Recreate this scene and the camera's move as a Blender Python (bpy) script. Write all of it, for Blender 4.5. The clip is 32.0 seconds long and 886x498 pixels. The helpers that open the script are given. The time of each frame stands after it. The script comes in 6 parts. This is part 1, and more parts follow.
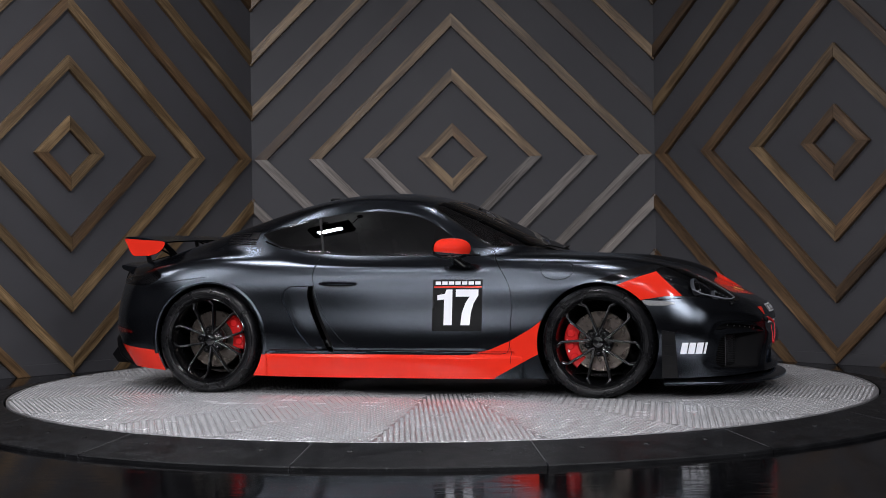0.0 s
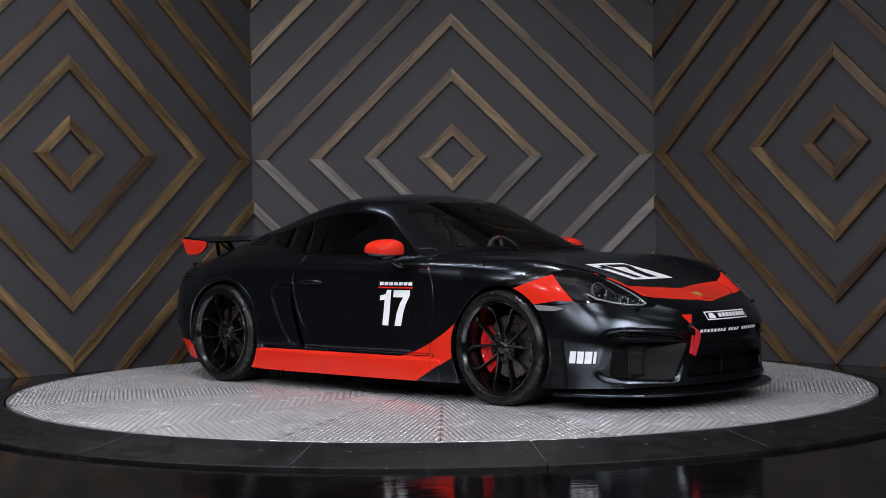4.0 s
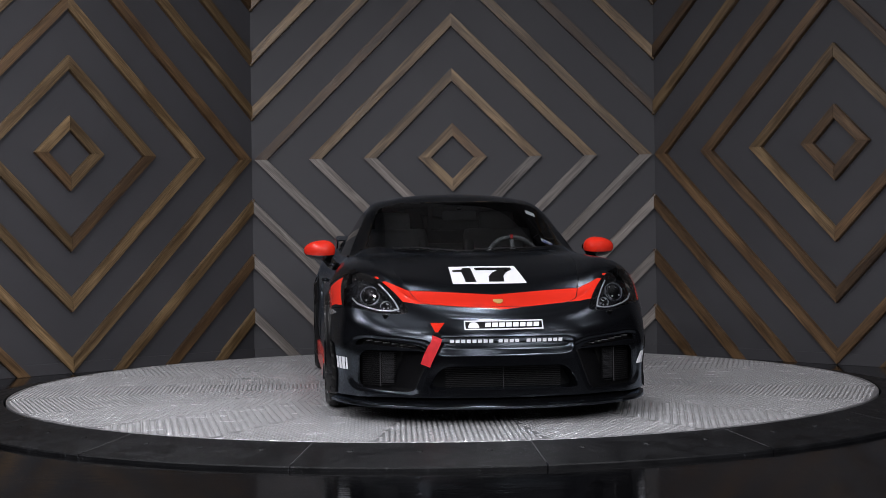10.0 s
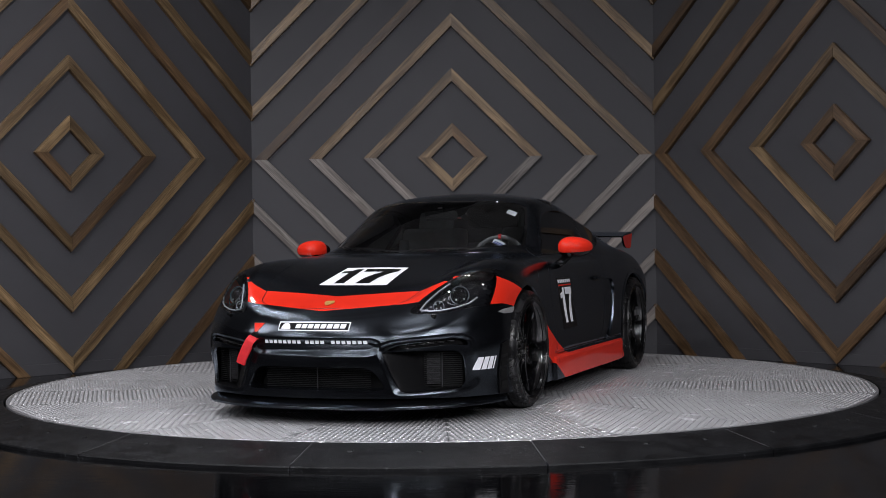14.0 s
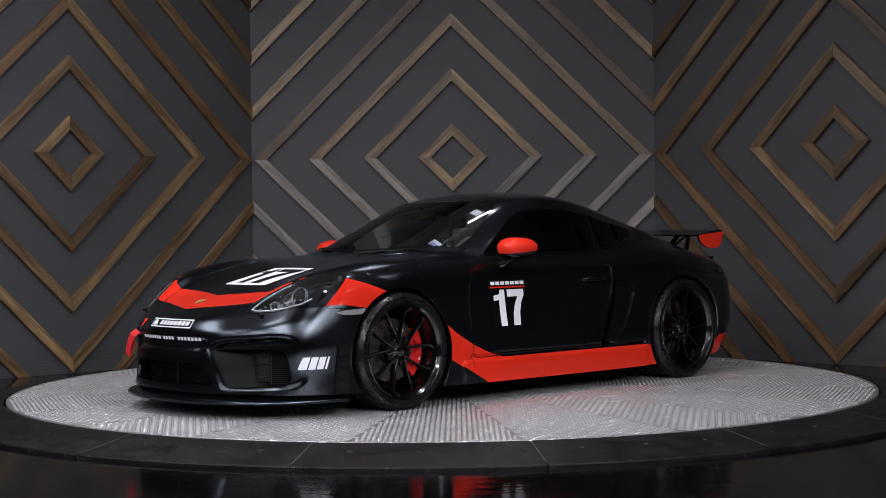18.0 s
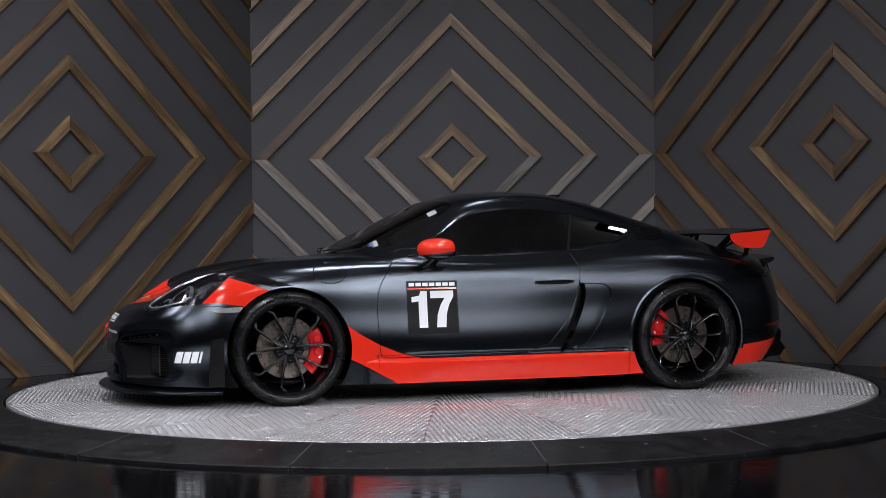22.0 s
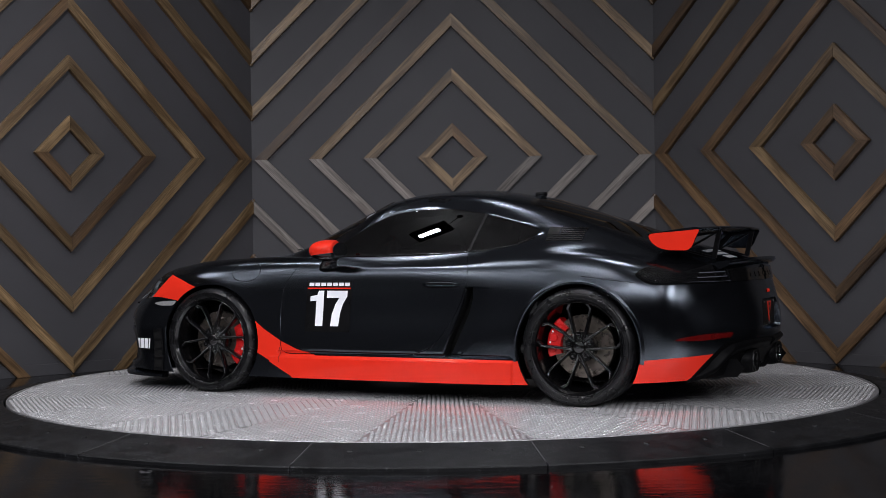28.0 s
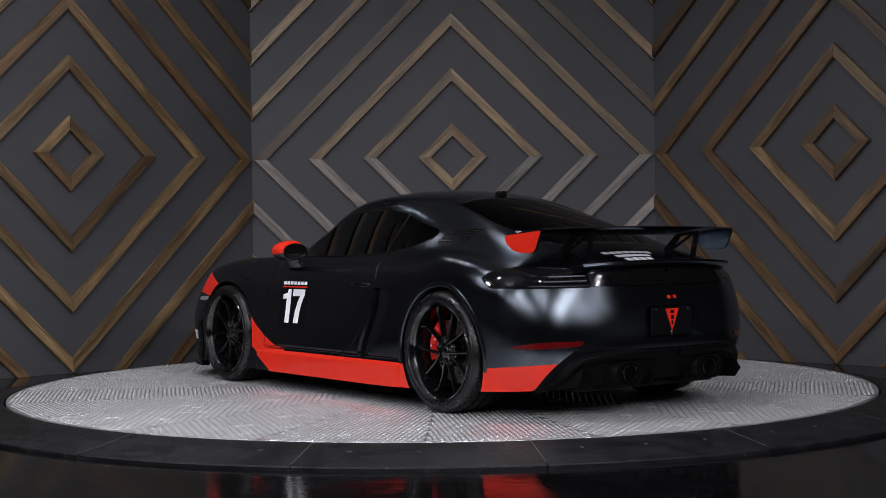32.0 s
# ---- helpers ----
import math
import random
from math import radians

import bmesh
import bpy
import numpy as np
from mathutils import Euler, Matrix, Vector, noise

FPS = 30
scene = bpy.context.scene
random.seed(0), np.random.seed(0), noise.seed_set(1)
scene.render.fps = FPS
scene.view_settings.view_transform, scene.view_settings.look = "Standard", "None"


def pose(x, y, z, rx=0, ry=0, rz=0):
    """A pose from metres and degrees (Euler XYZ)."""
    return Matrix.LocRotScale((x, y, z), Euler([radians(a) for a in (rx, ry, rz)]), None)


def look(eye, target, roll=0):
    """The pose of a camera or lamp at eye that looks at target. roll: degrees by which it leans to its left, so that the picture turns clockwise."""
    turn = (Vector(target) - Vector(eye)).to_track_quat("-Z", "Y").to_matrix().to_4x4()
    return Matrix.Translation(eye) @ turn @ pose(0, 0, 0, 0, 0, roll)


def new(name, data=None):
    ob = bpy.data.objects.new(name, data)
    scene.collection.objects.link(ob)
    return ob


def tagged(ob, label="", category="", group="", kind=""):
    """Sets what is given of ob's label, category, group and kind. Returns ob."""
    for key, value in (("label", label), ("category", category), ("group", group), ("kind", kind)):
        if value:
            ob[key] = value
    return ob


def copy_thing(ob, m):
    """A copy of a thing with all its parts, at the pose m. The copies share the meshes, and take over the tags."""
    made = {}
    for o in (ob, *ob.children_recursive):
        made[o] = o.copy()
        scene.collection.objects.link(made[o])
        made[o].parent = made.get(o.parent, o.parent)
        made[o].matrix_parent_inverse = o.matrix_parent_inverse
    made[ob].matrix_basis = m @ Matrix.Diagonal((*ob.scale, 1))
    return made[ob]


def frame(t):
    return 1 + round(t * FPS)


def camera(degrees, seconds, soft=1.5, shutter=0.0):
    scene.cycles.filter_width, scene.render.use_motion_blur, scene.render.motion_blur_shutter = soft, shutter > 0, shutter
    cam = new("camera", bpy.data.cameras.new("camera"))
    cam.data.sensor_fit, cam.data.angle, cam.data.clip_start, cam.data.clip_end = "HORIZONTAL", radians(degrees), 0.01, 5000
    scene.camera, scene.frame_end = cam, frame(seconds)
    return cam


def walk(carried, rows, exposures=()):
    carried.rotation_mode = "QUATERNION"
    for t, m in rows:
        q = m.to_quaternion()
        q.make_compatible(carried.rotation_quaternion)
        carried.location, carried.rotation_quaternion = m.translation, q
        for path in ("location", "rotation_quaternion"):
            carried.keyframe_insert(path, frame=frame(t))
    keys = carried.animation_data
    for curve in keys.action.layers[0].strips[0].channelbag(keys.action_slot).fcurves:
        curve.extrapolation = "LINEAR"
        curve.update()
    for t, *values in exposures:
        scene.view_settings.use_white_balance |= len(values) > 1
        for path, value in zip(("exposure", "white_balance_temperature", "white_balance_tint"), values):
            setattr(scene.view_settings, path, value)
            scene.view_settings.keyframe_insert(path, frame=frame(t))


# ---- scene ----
from mathutils.bvhtree import BVHTree

# ---------------------------------------------------------------- camera
cam = camera(35.077, 32.0, soft=0.7)
EYE, AIM = (0.0, -9.3074, 0.9259), (0.01586, -0.3075, 0.89036)
walk(cam, [(0, look(EYE, AIM, -0.770)), (32, look(EYE, AIM, -0.770))])

# turntable: degrees per second about the moment at which the car faces the camera, with a slight unevenness
FACING = 10.8924


def heading(t):
    d = t - FACING
    return -90 - 6.7537 * d + 0.0043440 * d ** 2 - 0.00027854 * d ** 3


FLOOR_Z = -0.08
ROOM = dict(half=1.7911, back=3.1573, mid_x=0.1187, yaw=-1.312, left=44.085, right=44.42, height=3.585)

# ---------------------------------------------------------------- light
scene.view_settings.exposure = 0.0
world = bpy.data.worlds.new("world")
scene.world = world
world.use_nodes = True
world.node_tree.nodes["Background"].inputs["Color"].default_value = (0.5, 0.55, 0.6, 1)
world.node_tree.nodes["Background"].inputs["Strength"].default_value = 0.02


def area_lamp(name, eye, target, w, h, power, colour=(0.94, 0.975, 1.0)):
    data = bpy.data.lights.new(name, "AREA")
    data.shape, data.size, data.size_y, data.energy, data.color = "RECTANGLE", w, h, power, colour
    ob = new(name, data)
    ob.matrix_world = look(eye, target)
    return ob


# a grid of long ceiling lamps, shining straight down but for one row: x, y
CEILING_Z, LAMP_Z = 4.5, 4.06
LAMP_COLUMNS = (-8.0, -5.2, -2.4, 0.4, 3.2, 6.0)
# the row at 0.6 is added fill for the upper walls and the plate
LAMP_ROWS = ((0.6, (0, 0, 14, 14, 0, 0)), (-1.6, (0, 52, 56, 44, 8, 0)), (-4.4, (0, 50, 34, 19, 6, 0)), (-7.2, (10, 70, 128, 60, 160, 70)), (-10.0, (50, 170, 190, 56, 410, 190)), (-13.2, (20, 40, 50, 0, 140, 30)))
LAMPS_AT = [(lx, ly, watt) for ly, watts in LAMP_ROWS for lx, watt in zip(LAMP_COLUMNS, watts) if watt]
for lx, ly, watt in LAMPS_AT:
    # the row at -4.4 is turned as added fill for the panelled walls, the rest shine straight down
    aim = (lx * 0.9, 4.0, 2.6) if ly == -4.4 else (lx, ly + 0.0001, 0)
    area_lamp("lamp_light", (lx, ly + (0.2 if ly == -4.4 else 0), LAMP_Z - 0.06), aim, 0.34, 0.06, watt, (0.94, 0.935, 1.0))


# ---------------------------------------------------------------- materials
def mat(name, colour, rough=0.5, metal=0.0, spec=0.5, vary=0.0, scale=8.0, rvary=0.0, bump=0.0, bscale=60.0,
        coat=0.0, random_value=0.0, trans=0.0, ior=1.45, emit=0.0, stretch=None, coat_rough=0.05):
    m = bpy.data.materials.new(name)
    m.use_nodes = True
    nt = m.node_tree
    b = nt.nodes["Principled BSDF"]
    i = b.inputs
    i["Base Color"].default_value = (*colour, 1)
    i["Roughness"].default_value, i["Metallic"].default_value = rough, metal
    i["Specular IOR Level"].default_value = spec
    i["Coat Weight"].default_value, i["Coat Roughness"].default_value = coat, coat_rough
    i["Transmission Weight"].default_value, i["IOR"].default_value = trans, ior
    if emit:
        i["Emission Color"].default_value, i["Emission Strength"].default_value = (*colour, 1), emit
    if not (vary or rvary or bump or random_value):
        return m
    tc = nt.nodes.new("ShaderNodeTexCoord")
    vec = tc.outputs["Object"]
    if stretch:
        mp = nt.nodes.new("ShaderNodeMapping")
        mp.inputs["Scale"].default_value = stretch
        nt.links.new(vec, mp.inputs["Vector"])
        vec = mp.outputs["Vector"]
    n1 = nt.nodes.new("ShaderNodeTexNoise")
    n1.inputs["Scale"].default_value, n1.inputs["Detail"].default_value = scale, 8
    n1.inputs["Roughness"].default_value = 0.62
    nt.links.new(vec, n1.inputs["Vector"])
    if vary or random_value:
        hsv = nt.nodes.new("ShaderNodeHueSaturation")
        hsv.inputs["Color"].default_value = (*colour, 1)
        mr = nt.nodes.new("ShaderNodeMapRange")
        mr.inputs["From Min"].default_value, mr.inputs["From Max"].default_value = 0.25, 0.75
        mr.inputs["To Min"].default_value, mr.inputs["To Max"].default_value = 1 - vary, 1 + vary
        nt.links.new(n1.outputs["Fac"], mr.inputs["Value"])
        out = mr.outputs["Result"]
        if random_value:
            oi = nt.nodes.new("ShaderNodeObjectInfo")
            m2 = nt.nodes.new("ShaderNodeMapRange")
            m2.inputs["To Min"].default_value, m2.inputs["To Max"].default_value = 1 - random_value, 1 + random_value
            nt.links.new(oi.outputs["Random"], m2.inputs["Value"])
            mu = nt.nodes.new("ShaderNodeMath")
            mu.operation = "MULTIPLY"
            nt.links.new(out, mu.inputs[0]), nt.links.new(m2.outputs["Result"], mu.inputs[1])
            out = mu.outputs[0]
        nt.links.new(out, hsv.inputs["Value"])
        nt.links.new(hsv.outputs["Color"], i["Base Color"])
    if rvary:
        mr = nt.nodes.new("ShaderNodeMapRange")
        mr.inputs["From Min"].default_value, mr.inputs["From Max"].default_value = 0.3, 0.7
        mr.inputs["To Min"].default_value, mr.inputs["To Max"].default_value = max(0.02, rough - rvary), rough + rvary
        nt.links.new(n1.outputs["Fac"], mr.inputs["Value"])
        nt.links.new(mr.outputs["Result"], i["Roughness"])
    if bump:
        n2 = nt.nodes.new("ShaderNodeTexNoise")
        n2.inputs["Scale"].default_value, n2.inputs["Detail"].default_value = bscale, 4
        nt.links.new(vec, n2.inputs["Vector"])
        bp = nt.nodes.new("ShaderNodeBump")
        bp.inputs["Strength"].default_value, bp.inputs["Distance"].default_value = bump, 0.004
        nt.links.new(n2.outputs["Fac"], bp.inputs["Height"])
        nt.links.new(bp.outputs["Normal"], i["Normal"])
    return m


def clear_glass(name, tint, rough=0.0, ior=1.5):
    """Thin tinted pane: a mirror-like sheen over a see-through tint."""
    m = bpy.data.materials.new(name)
    m.use_nodes = True
    nt = m.node_tree
    nt.nodes.clear()
    out = nt.nodes.new("ShaderNodeOutputMaterial")
    mix = nt.nodes.new("ShaderNodeMixShader")
    tr = nt.nodes.new("ShaderNodeBsdfTransparent")
    gl = nt.nodes.new("ShaderNodeBsdfGlossy")
    fr = nt.nodes.new("ShaderNodeFresnel")
    fr.inputs["IOR"].default_value = ior
    gl.inputs["Roughness"].default_value = rough
    tr.inputs["Color"].default_value = (*tint, 1)
    nt.links.new(fr.outputs["Fac"], mix.inputs["Fac"])
    nt.links.new(tr.outputs["BSDF"], mix.inputs[1])
    nt.links.new(gl.outputs["BSDF"], mix.inputs[2])
    nt.links.new(mix.outputs["Shader"], out.inputs["Surface"])
    return m


def satin_wrap():
    """Dark film with a soft sheen that falls off quickly."""
    m = bpy.data.materials.new("satin black wrap")
    m.use_nodes = True
    nt = m.node_tree
    nt.nodes.clear()
    out = nt.nodes.new("ShaderNodeOutputMaterial")
    mix = nt.nodes.new("ShaderNodeMixShader")
    df = nt.nodes.new("ShaderNodeBsdfDiffuse")
    gl = nt.nodes.new("ShaderNodeBsdfGlossy")
    lw, power, fr = nt.nodes.new("ShaderNodeLayerWeight"), nt.nodes.new("ShaderNodeMath"), nt.nodes.new("ShaderNodeMapRange")
    lw.inputs["Blend"].default_value = 0.5
    power.operation, power.inputs[1].default_value = "POWER", 5.0
    fr.inputs["To Min"].default_value, fr.inputs["To Max"].default_value = 0.066, 1.0
    nt.links.new(lw.outputs["Facing"], power.inputs[0])
    nt.links.new(power.outputs[0], fr.inputs["Value"])
    gl.distribution = "BECKMANN"
    gl.inputs["Color"].default_value = (0.76, 0.87, 1.0, 1)
    df.inputs["Color"].default_value = (0.0024, 0.0025, 0.0030, 1)
    tc = nt.nodes.new("ShaderNodeTexCoord")
    nz = nt.nodes.new("ShaderNodeTexNoise")
    nz.inputs["Scale"].default_value, nz.inputs["Detail"].default_value = 2.5, 6
    mr = nt.nodes.new("ShaderNodeMapRange")
    mr.inputs["To Min"].default_value, mr.inputs["To Max"].default_value = 0.235, 0.268
    nt.links.new(tc.outputs["Object"], nz.inputs["Vector"])
    nt.links.new(nz.outputs["Fac"], mr.inputs["Value"])
    nt.links.new(mr.outputs["Result"], gl.inputs["Roughness"])
    nt.links.new(fr.outputs["Result"], mix.inputs["Fac"])
    nt.links.new(df.outputs["BSDF"], mix.inputs[1])
    nt.links.new(gl.outputs["BSDF"], mix.inputs[2])
    nt.links.new(mix.outputs["Shader"], out.inputs["Surface"])
    return m


SATIN = satin_wrap()
RED = mat("gloss red wrap", (0.62, 0.024, 0.011), 0.11, spec=0.3, vary=0.06, scale=5)
GLOSS = mat("gloss black plastic", (0.003, 0.003, 0.0032), 0.1, rvary=0.03, scale=6)
PLASTIC = mat("textured black plastic", (0.0028, 0.0028, 0.0032), 0.42, spec=0.14, vary=0.2, scale=30, bump=0.15, bscale=500)
RUBBER = mat("tyre rubber", (0.0035, 0.0035, 0.004), 0.30, spec=0.35, vary=0.25, scale=14, rvary=0.1, bump=0.1, bscale=300)
RIM = mat("satin black wheel paint", (0.0022, 0.0022, 0.0025), 0.14, spec=0.6, rvary=0.04, scale=20)
STEEL = mat("brushed brake steel", (0.15, 0.128, 0.110), 0.30, metal=0.9, vary=0.2, scale=25, rvary=0.1)
CHROME = mat("chrome", (0.75, 0.76, 0.78), 0.1, metal=1.0, rvary=0.03)
CALIPER = mat("red brake enamel", (0.55, 0.012, 0.012), 0.25, vary=0.08)
WHITE = mat("white vinyl", (0.78, 0.79, 0.82), 0.4, vary=0.03)
BLACKV = mat("black vinyl", (0.003, 0.003, 0.0034), 0.3, spec=0.15, rvary=0.05)
GREYV = mat("dark grey vinyl", (0.022, 0.022, 0.024), 0.5, spec=0.3)
REDV = mat("red fabric webbing", (0.55, 0.012, 0.018), 0.7, vary=0.15, scale=40, bump=0.4, bscale=300)
CABIN = mat("dark grey cabin trim", (0.16, 0.162, 0.168), 0.7, vary=0.2, scale=20, bump=0.2)
CABIN2 = mat("pale grey cabin trim", (0.45, 0.46, 0.47), 0.75, vary=0.15, scale=20, bump=0.2)
SLATM = mat("dark grey louvre", (0.006, 0.006, 0.0065), 0.5, spec=0.25)
TAILBOWL = mat("dark lamp housing", (0.004, 0.004, 0.0045), 0.5, spec=0.12, vary=0.3, scale=30)
DIFFUSER = mat("matte black moulded plastic", (0.0022, 0.0022, 0.0025), 0.45, spec=0.05, vary=0.3, scale=12, bump=0.1, bscale=400)
TAILBAR = mat("pale light bar", (0.42, 0.43, 0.46), 0.25, metal=0.3, vary=0.2, scale=80)
BOWL = mat("dark lamp reflector", (0.010, 0.0105, 0.013), 0.25, spec=0.3, vary=0.4, scale=30, rvary=0.08)
GRILLE = mat("black mesh", (0.004, 0.004, 0.004), 0.7, spec=0.15)
GOLD = mat("gold enamel", (0.55, 0.36, 0.1), 0.3, metal=0.4, vary=0.2, scale=80)
REDLENS = mat("red reflector lens", (0.07, 0.002, 0.002), 0.12, coat=0.6, vary=0.2, scale=60)
RUNLAMP = mat("dim running lamp lens", (0.010, 0.010, 0.011), 0.35, vary=0.3, scale=60)
AMBER = mat("clear marker lens", (0.20, 0.20, 0.20), 0.18, coat=0.6, vary=0.3, scale=60)
GLASS = clear_glass("windscreen glass", (0.84, 0.87, 0.87), ior=1.65)
TINT = clear_glass("dark tinted glass", (0.025, 0.026, 0.028), ior=1.55)
LENS = clear_glass("lamp lens", (0.75, 0.76, 0.78), ior=1.7)
SMOKE = clear_glass("smoked lamp lens", (0.62, 0.62, 0.65), ior=1.42)
LED = mat("pale lamp element", (0.42, 0.44, 0.48), 0.28, metal=0.6)

WALLP = mat("charcoal wall paint", (0.041, 0.0405, 0.0445), 0.62, vary=0.12, scale=1.3, bump=0.12, bscale=180, rvary=0.06)
CEIL = mat("white ceiling paint", (0.80, 0.80, 0.81), 0.8, vary=0.08, scale=2)


def wood_material(name, deep, pale, gloss):
    """Oiled boards: long dark and pale grain streaks in two scales, each board with its own stretch of grain and tone."""
    m = bpy.data.materials.new(name)
    m.use_nodes = True
    nt = m.node_tree
    p = nt.nodes["Principled BSDF"]
    p.inputs["Specular IOR Level"].default_value = 0.45
    tc, oi = nt.nodes.new("ShaderNodeTexCoord"), nt.nodes.new("ShaderNodeObjectInfo")
    comb, sc, add = nt.nodes.new("ShaderNodeCombineXYZ"), nt.nodes.new("ShaderNodeVectorMath"), nt.nodes.new("ShaderNodeVectorMath")
    sc.operation = "SCALE"
    sc.inputs["Scale"].default_value = 40
    for k in range(3):
        nt.links.new(oi.outputs["Random"], comb.inputs[k])
    nt.links.new(comb.outputs[0], sc.inputs[0])
    nt.links.new(tc.outputs["Object"], add.inputs[0]), nt.links.new(sc.outputs[0], add.inputs[1])

    def streaks(stretch, size, detail, lo, hi):
        mp, nz, mr = nt.nodes.new("ShaderNodeMapping"), nt.nodes.new("ShaderNodeTexNoise"), nt.nodes.new("ShaderNodeMapRange")
        mp.inputs["Scale"].default_value = stretch
        nz.inputs["Scale"].default_value, nz.inputs["Detail"].default_value, nz.inputs["Distortion"].default_value = size, detail, 0.6
        mr.inputs["From Min"].default_value, mr.inputs["From Max"].default_value = lo, hi
        nt.links.new(add.outputs[0], mp.inputs["Vector"]), nt.links.new(mp.outputs[0], nz.inputs["Vector"])
        nt.links.new(nz.outputs["Fac"], mr.inputs["Value"])
        return mr.outputs["Result"]

    broad, fine = streaks((0.8, 7, 7), 2.4, 6, 0.36, 0.66), streaks((1.6, 42, 42), 3.0, 8, 0.30, 0.70)
    mix = nt.nodes.new("ShaderNodeMix")
    mix.data_type = "RGBA"
    mix.inputs["A"].default_value, mix.inputs["B"].default_value = (*deep, 1), (*pale, 1)
    nt.links.new(broad, mix.inputs["Factor"])
    hsv, tone, mul = nt.nodes.new("ShaderNodeHueSaturation"), nt.nodes.new("ShaderNodeMapRange"), nt.nodes.new("ShaderNodeMath")
    grain = nt.nodes.new("ShaderNodeMapRange")
    grain.inputs["To Min"].default_value, grain.inputs["To Max"].default_value = 0.55, 1.35
    nt.links.new(fine, grain.inputs["Value"])
    tone.inputs["To Min"].default_value, tone.inputs["To Max"].default_value = 0.62, 1.30
    nt.links.new(oi.outputs["Random"], tone.inputs["Value"])
    mul.operation = "MULTIPLY"
    nt.links.new(grain.outputs["Result"], mul.inputs[0]), nt.links.new(tone.outputs["Result"], mul.inputs[1])
    nt.links.new(mul.outputs[0], hsv.inputs["Value"])
    nt.links.new(mix.outputs["Result"], hsv.inputs["Color"])
    nt.links.new(hsv.outputs["Color"], p.inputs["Base Color"])
    rg = nt.nodes.new("ShaderNodeMapRange")
    rg.inputs["To Min"].default_value, rg.inputs["To Max"].default_value = gloss, gloss + 0.16
    nt.links.new(fine, rg.inputs["Value"]), nt.links.new(rg.outputs["Result"], p.inputs["Roughness"])
    bp = nt.nodes.new("ShaderNodeBump")
    bp.inputs["Strength"].default_value, bp.inputs["Distance"].default_value = 0.5, 0.002
    nt.links.new(fine, bp.inputs["Height"]), nt.links.new(bp.outputs["Normal"], p.inputs["Normal"])
    return m


WOOD = wood_material("weathered walnut", (0.082, 0.048, 0.020), (0.215, 0.142, 0.070), 0.32)
WOOD_DARK = wood_material("dark walnut", (0.052, 0.028, 0.012), (0.120, 0.070, 0.032), 0.34)
WOOD_SHEEN = wood_material("walnut with painted sheen", (0.098, 0.082, 0.070), (0.205, 0.182, 0.162), 0.32)


def dusted(m, colour, dust, fine, amount, streak=None):
    """Scatter pale dust specks, thicker in patches, over a dark material; streak: long low ripples in the surface."""
    nt = m.node_tree
    p = nt.nodes["Principled BSDF"]
    tc = nt.nodes.new("ShaderNodeTexCoord")
    specks, patch = nt.nodes.new("ShaderNodeTexNoise"), nt.nodes.new("ShaderNodeTexNoise")
    specks.inputs["Scale"].default_value, specks.inputs["Detail"].default_value = fine, 2
    patch.inputs["Scale"].default_value, patch.inputs["Detail"].default_value = 2.6, 4
    for n in (specks, patch):
        nt.links.new(tc.outputs["Object"], n.inputs["Vector"])
    rs, rp = nt.nodes.new("ShaderNodeMapRange"), nt.nodes.new("ShaderNodeMapRange")
    rs.inputs["From Min"].default_value, rs.inputs["From Max"].default_value = 0.60, 0.70
    rp.inputs["From Min"].default_value, rp.inputs["From Max"].default_value = 0.44, 0.70
    rp.inputs["To Max"].default_value = amount
    nt.links.new(specks.outputs["Fac"], rs.inputs["Value"]), nt.links.new(patch.outputs["Fac"], rp.inputs["Value"])
    mu = nt.nodes.new("ShaderNodeMath")
    mu.operation = "MULTIPLY"
    nt.links.new(rs.outputs["Result"], mu.inputs[0]), nt.links.new(rp.outputs["Result"], mu.inputs[1])
    mix = nt.nodes.new("ShaderNodeMix")
    mix.data_type = "RGBA"
    mix.inputs["B"].default_value = (*dust, 1)
    if p.inputs["Base Color"].links:
        nt.links.new(p.inputs["Base Color"].links[0].from_socket, mix.inputs["A"])
    else:
        mix.inputs["A"].default_value = (*colour, 1)
    nt.links.new(mu.outputs[0], mix.inputs["Factor"])
    nt.links.new(mix.outputs["Result"], p.inputs["Base Color"])
    if streak:
        mp = nt.nodes.new("ShaderNodeMapping")
        mp.inputs["Scale"].default_value = streak
        nt.links.new(tc.outputs["Object"], mp.inputs["Vector"])
        nz = nt.nodes.new("ShaderNodeTexNoise")
        nz.inputs["Scale"].default_value, nz.inputs["Detail"].default_value = 5, 5
        nt.links.new(mp.outputs[0], nz.inputs["Vector"])
        bp = nt.nodes.new("ShaderNodeBump")
        bp.inputs["Strength"].default_value, bp.inputs["Distance"].default_value = 0.22, 0.004
        nt.links.new(nz.outputs["Fac"], bp.inputs["Height"])
        nt.links.new(p.inputs["Normal"].links[0].from_socket, bp.inputs["Normal"])
        nt.links.new(bp.outputs["Normal"], p.inputs["Normal"])
    return m


FLOORM = dusted(mat("polished black floor", (0.0022, 0.0022, 0.0025), 0.09, spec=0.20, vary=0.4, scale=2.0, rvary=0.07, bump=0.06, bscale=14),
                (0.0022, 0.0022, 0.0025), (0.10, 0.10, 0.105), 90, 0.5, (1.0, 4.5, 1.0))
RINGM = dusted(mat("black powder-coated steel", (0.0042, 0.0044, 0.005), 0.42, spec=0.25, vary=0.6, scale=9, rvary=0.12, bump=0.25, bscale=160),
               (0.0042, 0.0044, 0.005), (0.13, 0.135, 0.145), 110, 0.8)
DUST = mat("pale joint dust", (0.10, 0.10, 0.105), 0.8, vary=0.7, scale=14)
